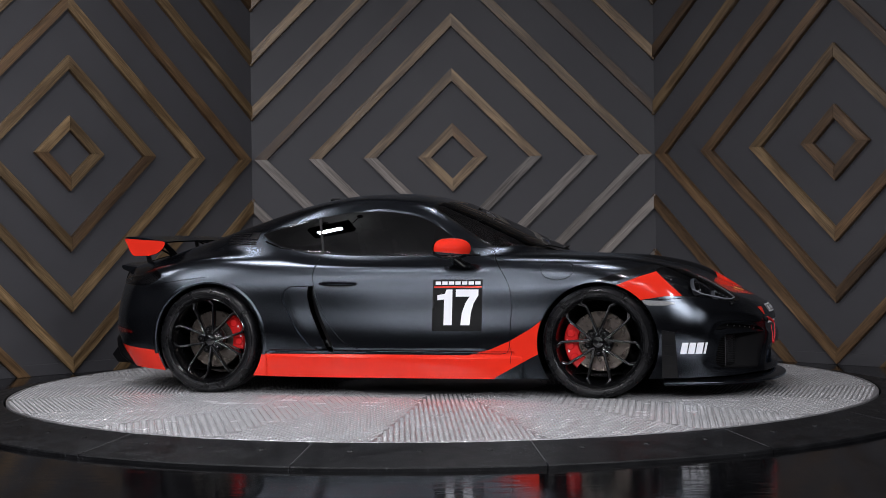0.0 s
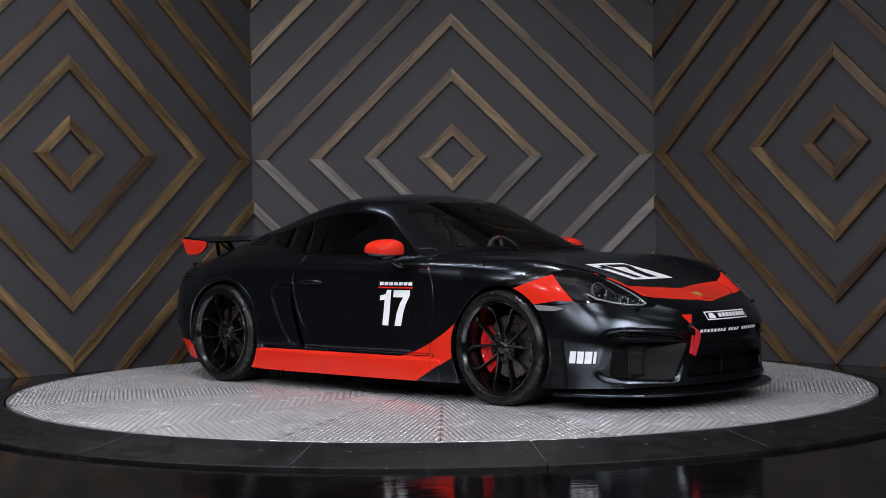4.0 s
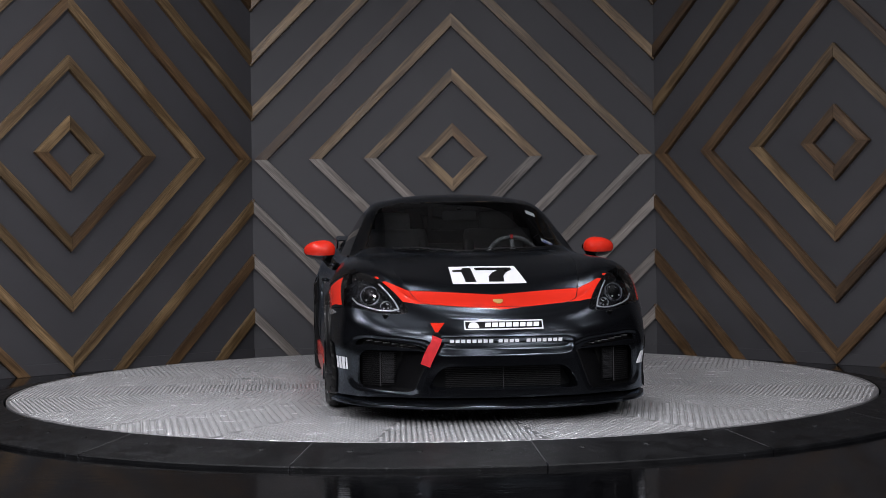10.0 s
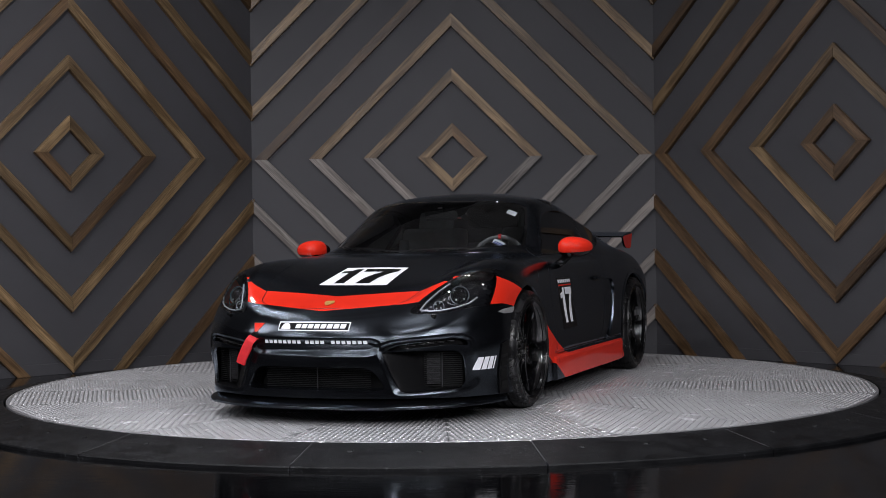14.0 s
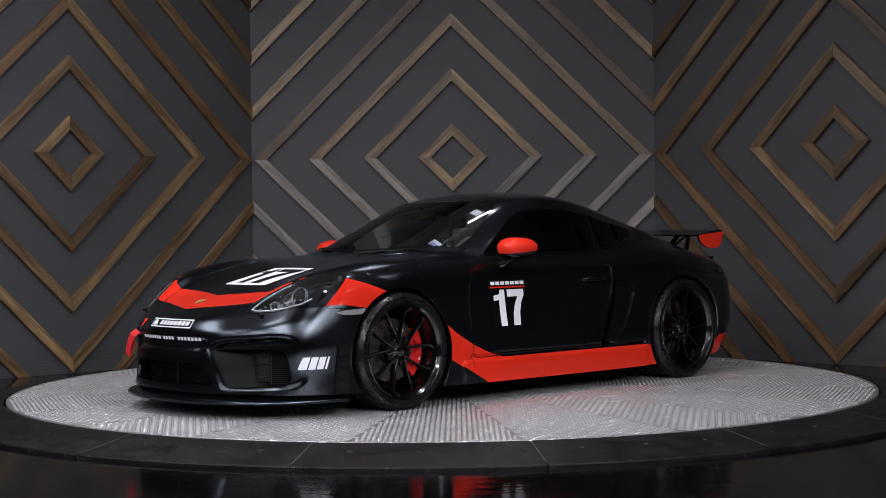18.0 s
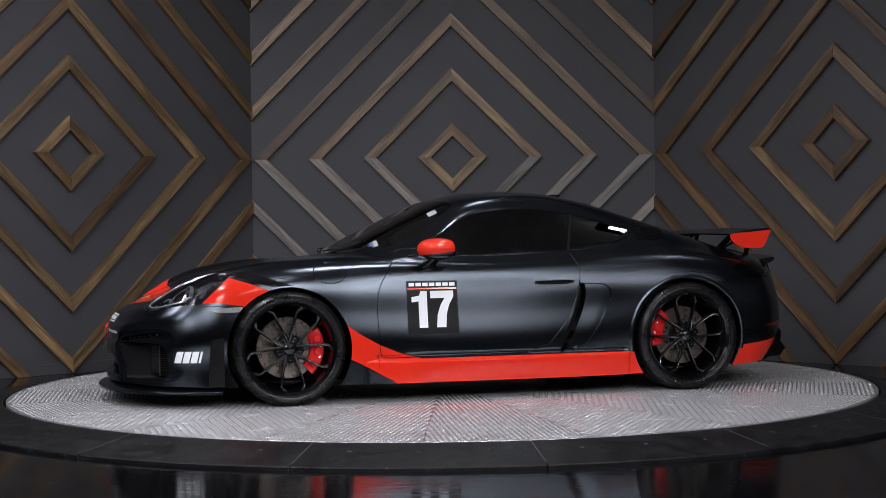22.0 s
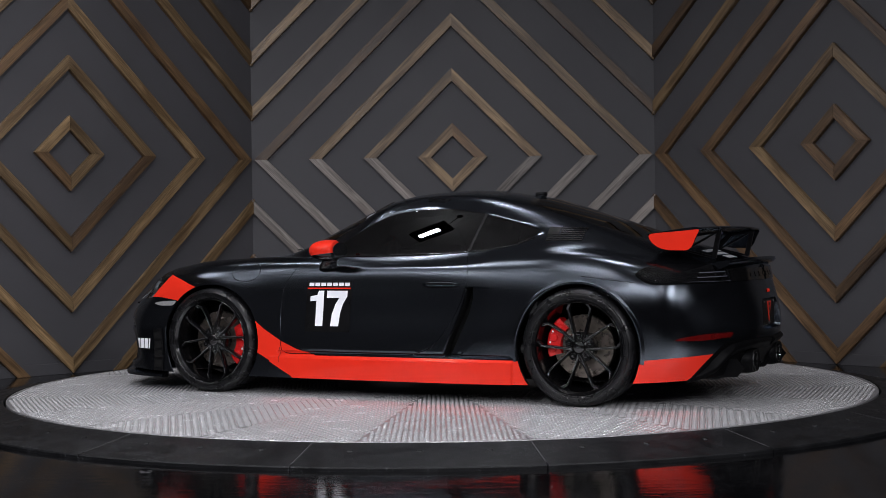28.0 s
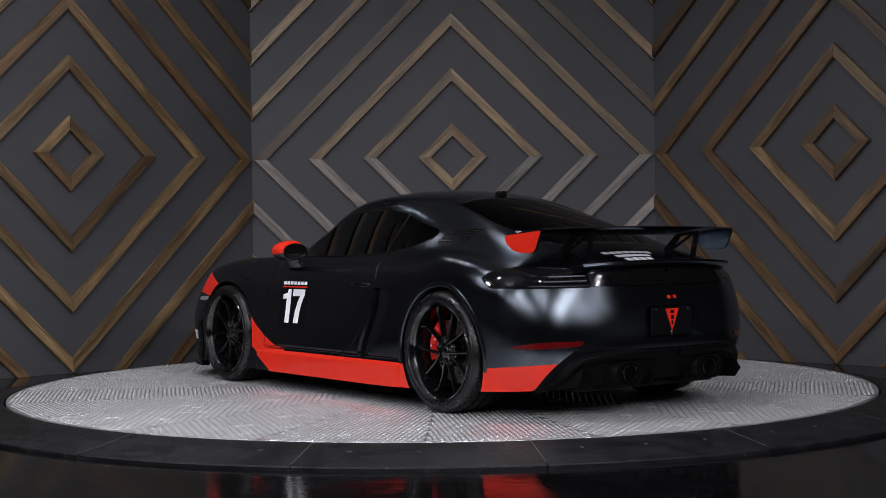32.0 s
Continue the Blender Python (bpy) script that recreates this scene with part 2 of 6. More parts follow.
PLATE = mat("aluminium tread plate", (0.47, 0.47, 0.48), 0.36, metal=0.85, vary=0.12, scale=2.5, rvary=0.06, bump=0.1, bscale=90)
TREAD = mat("worn aluminium tread", (0.9, 0.9, 0.91), 0.24, metal=0.66, vary=0.08, scale=5, rvary=0.06)


# ---------------------------------------------------------------- mesh helpers
def finish(ob, material, smooth=True):
    for m in (material if isinstance(material, (list, tuple)) else [material]):
        ob.data.materials.append(m)
    if smooth:
        ob.data.polygons.foreach_set("use_smooth", [True] * len(ob.data.polygons))
    return ob


def part(name, bm, material, parent=None, label="", smooth=False, angle=None):
    me = bpy.data.meshes.new(name)
    if angle is not None:
        smooth = True
        for e in bm.edges:
            if len(e.link_faces) == 2 and e.calc_face_angle(0) > radians(angle):
                e.smooth = False
    bm.to_mesh(me)
    bm.free()
    ob = finish(new(name, me), material, smooth)
    ob.parent = parent
    if label:
        tagged(ob, label)
    return ob


def box(bm, cx, cy, cz, sx, sy, sz, bevel=0.0, m=None, segs=2):
    """A box, bevelled, added to bm; m: a pose applied after."""
    r = bmesh.ops.create_cube(bm, size=1, matrix=Matrix.Translation((cx, cy, cz)) @ Matrix.Diagonal((sx, sy, sz, 1)))
    vs = r["verts"]
    if bevel:
        es = list({e for v in vs for e in v.link_edges})
        r2 = bmesh.ops.bevel(bm, geom=es, offset=bevel, segments=segs, affect="EDGES", profile=0.6)
        vs = list({v for f in r2["faces"] for v in f.verts} | {v for v in vs if v.is_valid})
    if m is not None:
        bmesh.ops.transform(bm, matrix=m, verts=vs)
    return vs


def prism(bm, outline, depth, m=None):
    """A solid from a flat outline of (x, y), depth along z from 0."""
    a = [bm.verts.new((x, y, 0)) for x, y in outline]
    b = [bm.verts.new((x, y, depth)) for x, y in outline]
    n = len(outline)
    bm.faces.new(a[::-1]), bm.faces.new(b)
    for k in range(n):
        bm.faces.new((a[k], a[(k + 1) % n], b[(k + 1) % n], b[k]))
    if m is not None:
        bmesh.ops.transform(bm, matrix=m, verts=a + b)
    return a + b


def lathe(bm, profile, n=48, m=None):
    """Revolve (radius, height) points round z."""
    rings = []
    for r, z in profile:
        rings.append([bm.verts.new((r * math.cos(2 * math.pi * k / n), r * math.sin(2 * math.pi * k / n), z)) for k in range(n)])
    for a, b in zip(rings, rings[1:]):
        for k in range(n):
            bm.faces.new((a[k], a[(k + 1) % n], b[(k + 1) % n], b[k]))
    vs = [v for ring in rings for v in ring]
    if m is not None:
        bmesh.ops.transform(bm, matrix=m, verts=vs)
    return rings


def sweep(bm, path, section, up=(0, 0, 1), closed=True, scale=None):
    """Sweep a flat section of (side, up) along a path of points."""
    rings = []
    pts = [Vector(q) for q in path]
    for k, q in enumerate(pts):
        d = (pts[min(k + 1, len(pts) - 1)] - pts[max(k - 1, 0)]).normalized()
        side = d.cross(Vector(up)).normalized()
        top = side.cross(d).normalized()
        s = scale[k] if scale else 1.0
        rings.append([bm.verts.new(q + side * a * s + top * b * s) for a, b in section])
    n = len(section)
    for a, b in zip(rings, rings[1:]):
        for k in range(n if closed else n - 1):
            bm.faces.new((a[k], b[k], b[(k + 1) % n], a[(k + 1) % n]))
    if closed:
        bm.faces.new(rings[0]), bm.faces.new(rings[-1][::-1])
    return rings


def rounded(w, h, r, n=4):
    out = []
    for cx, cy, a0 in ((w / 2 - r, h / 2 - r, 0), (-w / 2 + r, h / 2 - r, 90), (-w / 2 + r, -h / 2 + r, 180), (w / 2 - r, -h / 2 + r, 270)):
        for k in range(n + 1):
            a = radians(a0 + 90 * k / n)
            out.append((cx + r * math.cos(a), cy + r * math.sin(a)))
    return out


# ---------------------------------------------------------------- the booth: floor, walls, ceiling
def flat_sheet(name, outline, z, thick, material, label):
    bm = bmesh.new()
    prism(bm, outline, thick, Matrix.Translation((0, 0, z)))
    bmesh.ops.recalc_face_normals(bm, faces=bm.faces)
    return tagged(part(name, bm, material), label, "floor" if name == "floor" else "ceiling", kind="structure")


flat_sheet("floor", [(-9, -24), (9, -24), (9, 8), (-9, 8)], FLOOR_Z - 0.1, 0.1, FLOORM,
           "polished glossy black showroom floor with wet smears")
flat_sheet("ceiling", [(-9, -24), (9, -24), (9, 8), (-9, 8)], CEILING_Z, 0.1, CEIL, "plain white painted flat ceiling")

for nx, ny, lx, ly, nm in ((-9.05, -8, 0.1, 32, "wall_west"), (9.05, -8, 0.1, 32, "wall_east"), (0, -24.05, 18.2, 0.1, "wall_south"), (0, 8.05, 18.2, 0.1, "wall_far")):
    bm = bmesh.new()
    box(bm, nx, ny, (CEILING_Z + FLOOR_Z) / 2, lx, ly, CEILING_Z - FLOOR_Z)
    tagged(part(nm, bm, WALLP), "plain charcoal painted wall", "wall", kind="structure")

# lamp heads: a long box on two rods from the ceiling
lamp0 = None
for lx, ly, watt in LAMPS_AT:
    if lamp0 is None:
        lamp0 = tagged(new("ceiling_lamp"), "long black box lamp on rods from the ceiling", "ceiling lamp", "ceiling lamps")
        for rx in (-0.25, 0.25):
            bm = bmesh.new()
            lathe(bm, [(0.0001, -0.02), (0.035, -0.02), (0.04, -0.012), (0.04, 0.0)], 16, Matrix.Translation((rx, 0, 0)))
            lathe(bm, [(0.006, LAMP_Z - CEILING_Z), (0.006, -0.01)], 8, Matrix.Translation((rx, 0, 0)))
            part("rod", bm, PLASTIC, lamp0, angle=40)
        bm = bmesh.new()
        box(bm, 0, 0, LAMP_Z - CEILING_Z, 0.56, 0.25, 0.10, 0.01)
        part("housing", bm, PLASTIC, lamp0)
        # unseen glowing plate, added to brighten the ceiling that the car reflects
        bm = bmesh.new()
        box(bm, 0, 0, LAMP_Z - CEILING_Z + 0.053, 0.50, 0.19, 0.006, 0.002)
        part("top_diffuser", bm, mat("added uplight glow", (0.94, 0.96, 1.0), 0.5, emit=5.0), lamp0, "glowing white top lens")
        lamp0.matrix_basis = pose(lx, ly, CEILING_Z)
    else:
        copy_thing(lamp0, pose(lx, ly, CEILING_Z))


def trim_wall(name, centre, heading, label):
    """A square panelled wall: heading is the way of its width, and it faces the turntable. Local x along, y up, z towards the room."""
    s, h = ROOM["half"], ROOM["height"]
    u = Vector((math.cos(radians(heading)), math.sin(radians(heading)), 0))
    n = u.cross(Vector((0, 0, 1)))
    m = Matrix(((u.x, 0, n.x, centre[0]), (u.y, 0, n.y, centre[1]), (0, 1, 0, FLOOR_Z), (0, 0, 0, 1)))
    bm = bmesh.new()
    prism(bm, [(-s, 0), (s, 0), (s, CEILING_Z - FLOOR_Z), (-s, CEILING_Z - FLOOR_Z)], 0.1, Matrix.Translation((0, 0, -0.1)))
    bmesh.ops.recalc_face_normals(bm, faces=bm.faces)
    wall = tagged(part(name, bm, WALLP), label, "wall", kind="structure")
    wall.matrix_world = m
    # nested diamonds of mitred boards; those past the fourth are cut off by the wall's edges
    zc, bar, proud = 1.770, 0.114, 0.045
    for k in range(9):
        outer = 0.304 + 0.4865 * k
        inner = outer - bar
        for qx, qy in ((1, 1), (-1, 1), (-1, -1), (1, -1)):
            # along the edge x + y = outer in this quarter; a runs over x from 0 to outer
            def clip(limit):
                lo = max(0.0, limit - (h - zc if qy > 0 else zc) + 0.0)
                hi = min(limit, s - 0.004)
                return lo, hi
            a0, a1 = clip(outer)
            b0, b1 = clip(inner)
            if a1 - a0 < 0.03 or b1 <= b0:
                continue
            top = [(a0, outer - a0), (a1, outer - a1), (b1, inner - b1), (b0, inner - b0)]
            if a1 < outer - 0.02:
                top[2] = (a1, max(0, inner - a1)) if inner > a1 else (inner, 0)
                if inner <= a1:
                    top.insert(2, (a1, 0.0))
            if a0 > 0.001:
                top[-1] = (max(0, inner - (outer - a0)), min(inner, outer - a0))
            mid = ((a0 + a1) / 2 * qx, (outer - (a0 + a1) / 2) * qy)
            d = Vector((qx, -qy)).normalized()
            e = Vector((qx, qy)).normalized()
            bm = bmesh.new()
            loc = []
            for x, y in top:
                w = Vector((x * qx - mid[0], y * qy - mid[1]))
                loc.append((w.dot(d), w.dot(e)))
            area = sum(loc[i][0] * loc[(i + 1) % len(loc)][1] - loc[(i + 1) % len(loc)][0] * loc[i][1] for i in range(len(loc)))
            if area < 0:
                loc = loc[::-1]
            prism(bm, loc, proud)
            bmesh.ops.recalc_face_normals(bm, faces=bm.faces)
            bmesh.ops.bevel(bm, geom=[ed for ed in bm.edges if all(v.co.z > proud * 0.9 for v in ed.verts)], offset=0.004, segments=2, affect="EDGES")
            # the middle wall's lower boards have a grey sheen painted in; here and there a darker one
            # on the right wall two rings in three take the darker walnut
            tone = WOOD_SHEEN if name == "wall_north" and qy < 0 and k > 0 else WOOD_DARK if (name == "wall_north_east" and k % 3 != 1) or (k * 5 + (qx > 0) * 2 + (qy > 0) * 3 + len(name)) % 7 < 2 else WOOD
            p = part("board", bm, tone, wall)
            flip = qx * qy
            axes = Matrix(((d.x, e.x, 0, mid[0]), (d.y, e.y, 0, mid[1] + zc), (0, 0, 1, 0.0005), (0, 0, 0, 1)))
            if axes.to_3x3().determinant() < 0:
                axes = axes @ Matrix.Diagonal((-1, 1, 1, 1))
                for v in p.data.vertices:
                    v.co.x = -v.co.x
                p.data.flip_normals()
            p.matrix_basis = axes
    # plain skirting at the foot
    bm = bmesh.new()
    box(bm, 0, 0.045, 0.008, 2 * s - 0.01, 0.09, 0.016, 0.003)
    part("skirting", bm, WALLP, wall)
    return wall


yaw = ROOM["yaw"]
um = Vector((math.cos(radians(yaw)), math.sin(radians(yaw))))
mid = Vector((ROOM["mid_x"], ROOM["back"]))
ul = Vector((math.cos(radians(yaw + ROOM["left"])), math.sin(radians(yaw + ROOM["left"]))))
ur = Vector((math.cos(radians(yaw - ROOM["right"])), math.sin(radians(yaw - ROOM["right"]))))
S = ROOM["half"]
WALL_LABEL = "charcoal wall with nested diamonds of weathered wood boards"
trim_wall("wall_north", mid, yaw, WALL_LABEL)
trim_wall("wall_north_west", mid - um * S - ul * S, yaw + ROOM["left"], WALL_LABEL)
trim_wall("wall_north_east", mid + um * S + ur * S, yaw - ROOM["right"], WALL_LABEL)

# ---------------------------------------------------------------- turntable ring (fixed) and turning plate
RING_IN, RING_OUT, DISC_R, SEG = 2.782, 3.135, 2.769, 21.18
ring = tagged(new("turntable_ring"), "sloping black steel ring in bolted segments round the turntable", "turntable ring")
ring.matrix_world = pose(0, 0, FLOOR_Z)
for k in range(17):
    a0, a1 = radians(-102.7 + SEG * k + 0.05), radians(-102.7 + SEG * (k + 1) - 0.05)
    prof = [(RING_IN, 0.02), (RING_IN, 0.076), (RING_IN + 0.004, 0.079), (RING_OUT - 0.03, 0.026), (RING_OUT - 0.004, 0.02), (RING_OUT, 0.014), (RING_OUT, 0.0), (RING_IN, 0.0)]
    bm = bmesh.new()
    n = 14
    rows = [[bm.verts.new((r * math.cos(a0 + (a1 - a0) * j / n), r * math.sin(a0 + (a1 - a0) * j / n), z)) for r, z in prof] for j in range(n + 1)]
    for A, B in zip(rows, rows[1:]):
        for q in range(len(prof)):
            bm.faces.new((A[q], A[(q + 1) % len(prof)], B[(q + 1) % len(prof)], B[q]))
    bm.faces.new(rows[0]), bm.faces.new(rows[-1][::-1])
    bmesh.ops.recalc_face_normals(bm, faces=bm.faces)
    seg = part("segment", bm, RINGM, ring, angle=25)
    # dust-filled joint to the next segment
    bm = bmesh.new()
    c, sn = math.cos(a0 - 0.0009), math.sin(a0 - 0.0009)
    bm.faces.new([bm.verts.new((r * c - w * sn, r * sn + w * c, z + 0.0006)) for r, z, w in ((RING_IN + 0.004, 0.079, 0.0013), (RING_OUT - 0.03, 0.026, 0.0013), (RING_OUT - 0.03, 0.026, -0.0013), (RING_IN + 0.004, 0.079, -0.0013))])
    bmesh.ops.recalc_face_normals(bm, faces=bm.faces)
    if next(iter(bm.faces)).normal.z < 0:
        bmesh.ops.reverse_faces(bm, faces=bm.faces)
    part("joint", bm, DUST, seg)
    for fr_ in (0.2, 0.5, 0.8):
        a = a0 + (a1 - a0) * fr_
        bm = bmesh.new()
        lathe(bm, [(0.0001, 0.004), (0.012, 0.004), (0.015, 0.0), (0.015, -0.01)], 14)
        b = part("bolt", bm, RINGM, seg, angle=30)
        rr = RING_IN + 0.13
        b.matrix_basis = Matrix.Translation((rr * math.cos(a), rr * math.sin(a), 0.058)) @ pose(0, 0, 0, 0, 9, math.degrees(a)).to_3x3().to_4x4()

turntable = tagged(new("turntable"), "round aluminium tread-plate turntable in wedge sections", "turntable")
NSEC = 21
for k in range(NSEC):
    a0, a1 = radians(72.9 + 360 / NSEC * k + 0.03), radians(72.9 + 360 / NSEC * (k + 1) - 0.03)
    bm = bmesh.new()
    n = 10
    arc = [(DISC_R * math.cos(a0 + (a1 - a0) * j / n), DISC_R * math.sin(a0 + (a1 - a0) * j / n)) for j in range(n + 1)]
    prism(bm, [(0.67 * math.cos(a0), 0.67 * math.sin(a0))] + arc + [(0.67 * math.cos(a1), 0.67 * math.sin(a1))], 0.012, Matrix.Translation((0, 0, -0.0135)))
    bmesh.ops.recalc_face_normals(bm, faces=bm.faces)
    wedge = part("tread_plate", bm, PLATE, turntable)
    # raised bars, alternately leaning to either side, in rows along the wedge's own axis
    pitch = 0.027
    am = (a0 + a1) / 2
    g = np.arange(-105, 106) * pitch
    X, Y = np.meshgrid(g, g)
    odd = ((np.arange(211)[:, None] + np.arange(211)[None, :]) % 2).astype(bool)
    wx, wy = X * math.cos(am) - Y * math.sin(am), X * math.sin(am) + Y * math.cos(am)
    rad, ang = np.hypot(wx, wy), np.arctan2(wy, wx)
    rel = (ang - (a0 + a1) / 2 + math.pi) % (2 * math.pi) - math.pi
    keep = (rad < DISC_R - 0.02) & (rad > 0.69) & (np.abs(rel) * rad < (a1 - a0) / 2 * rad - 0.004)
    cx, cy, od = wx[keep], wy[keep], odd[keep]
    ba = am + np.where(od, math.pi / 4, -math.pi / 4)
    L, W, H = 0.0150, 0.0048, 0.0028
    ca, sa = np.cos(ba), np.sin(ba)
    shape = np.array([(-L, -W * .4, 0), (-L, W * .4, 0), (0, W, 0), (L, W * .4, 0), (L, -W * .4, 0), (0, -W, 0), (-L * .55, 0, H), (L * .55, 0, H)])
    co = np.empty((len(cx), 8, 3))
    co[:, :, 0] = cx[:, None] + shape[None, :, 0] * ca[:, None] - shape[None, :, 1] * sa[:, None]
    co[:, :, 1] = cy[:, None] + shape[None, :, 0] * sa[:, None] + shape[None, :, 1] * ca[:, None]
    co[:, :, 2] = shape[None, :, 2] - 0.0016
    tri = np.array([(0, 6, 1), (1, 6, 2), (6, 7, 2), (2, 7, 3), (3, 7, 4), (4, 7, 5), (5, 7, 6), (5, 6, 0)])[:, ::-1]
    idx = (np.arange(len(cx))[:, None, None] * 8 + tri[None]).reshape(-1)
    me = bpy.data.meshes.new("tread")
    me.vertices.add(len(cx) * 8)
    me.vertices.foreach_set("co", co.reshape(-1))
    me.loops.add(len(idx))
    me.loops.foreach_set("vertex_index", idx)
    me.polygons.add(len(idx) // 3)
    me.polygons.foreach_set("loop_start", np.arange(0, len(idx), 3))
    me.update(calc_edges=True)
    bars = tagged(finish(new("tread", me), TREAD, False), kind="stuff")
    bars.parent = wedge
bm = bmesh.new()
lathe(bm, [(0.0001, -0.001), (0.655, -0.001), (0.662, -0.003), (0.662, -0.013)], 64)
part("hub_cover", bm, PLATE, turntable, angle=30)
bm = bmesh.new()
lathe(bm, [(DISC_R - 0.015, -0.0005), (DISC_R - 0.004, 0.001), (DISC_R, -0.002), (DISC_R, -0.06), (DISC_R - 0.015, -0.06), (DISC_R - 0.015, -0.0005)], 160)
part("edge_band", bm, PLATE, turntable, angle=40)

# ---------------------------------------------------------------- the car
# Body space: x forward from the front axle, y to the car's left, z up from the plate.
OFF = Vector((1.1663, 0.0987, 0.0))
WB = 2.484
car = tagged(new("sports_car"), "satin black two-door sports coupe with red stripes and racing number", "car")


def spline(keys):
    """A smooth curve through (x, value...) keys in falling x."""
    k = np.array(sorted(keys, key=lambda q: q[0]), float)
    x, v = k[:, 0], k[:, 1:]
    h = np.diff(x)[:, None]
    d = np.diff(v, axis=0) / h
    m = np.empty_like(v)
    m[1:-1] = (h[1:] * d[:-1] + h[:-1] * d[1:]) / (h[1:] + h[:-1])
    m[0], m[-1] = d[0], d[-1]

    def at(q):
        q = np.asarray(q, float)
        j = np.clip(np.searchsorted(x, q) - 1, 0, len(x) - 2)
        hh = (x[j + 1] - x[j])
        s = np.clip((q - x[j]) / hh, 0, 1)
        s, hh = s[:, None], hh[:, None]
        return ((2 * s ** 3 - 3 * s ** 2 + 1) * v[j] + (s ** 3 - 2 * s ** 2 + s) * hh * m[j]
                + (-2 * s ** 3 + 3 * s ** 2) * v[j + 1] + (s ** 3 - s ** 2) * hh * m[j + 1])
    return at


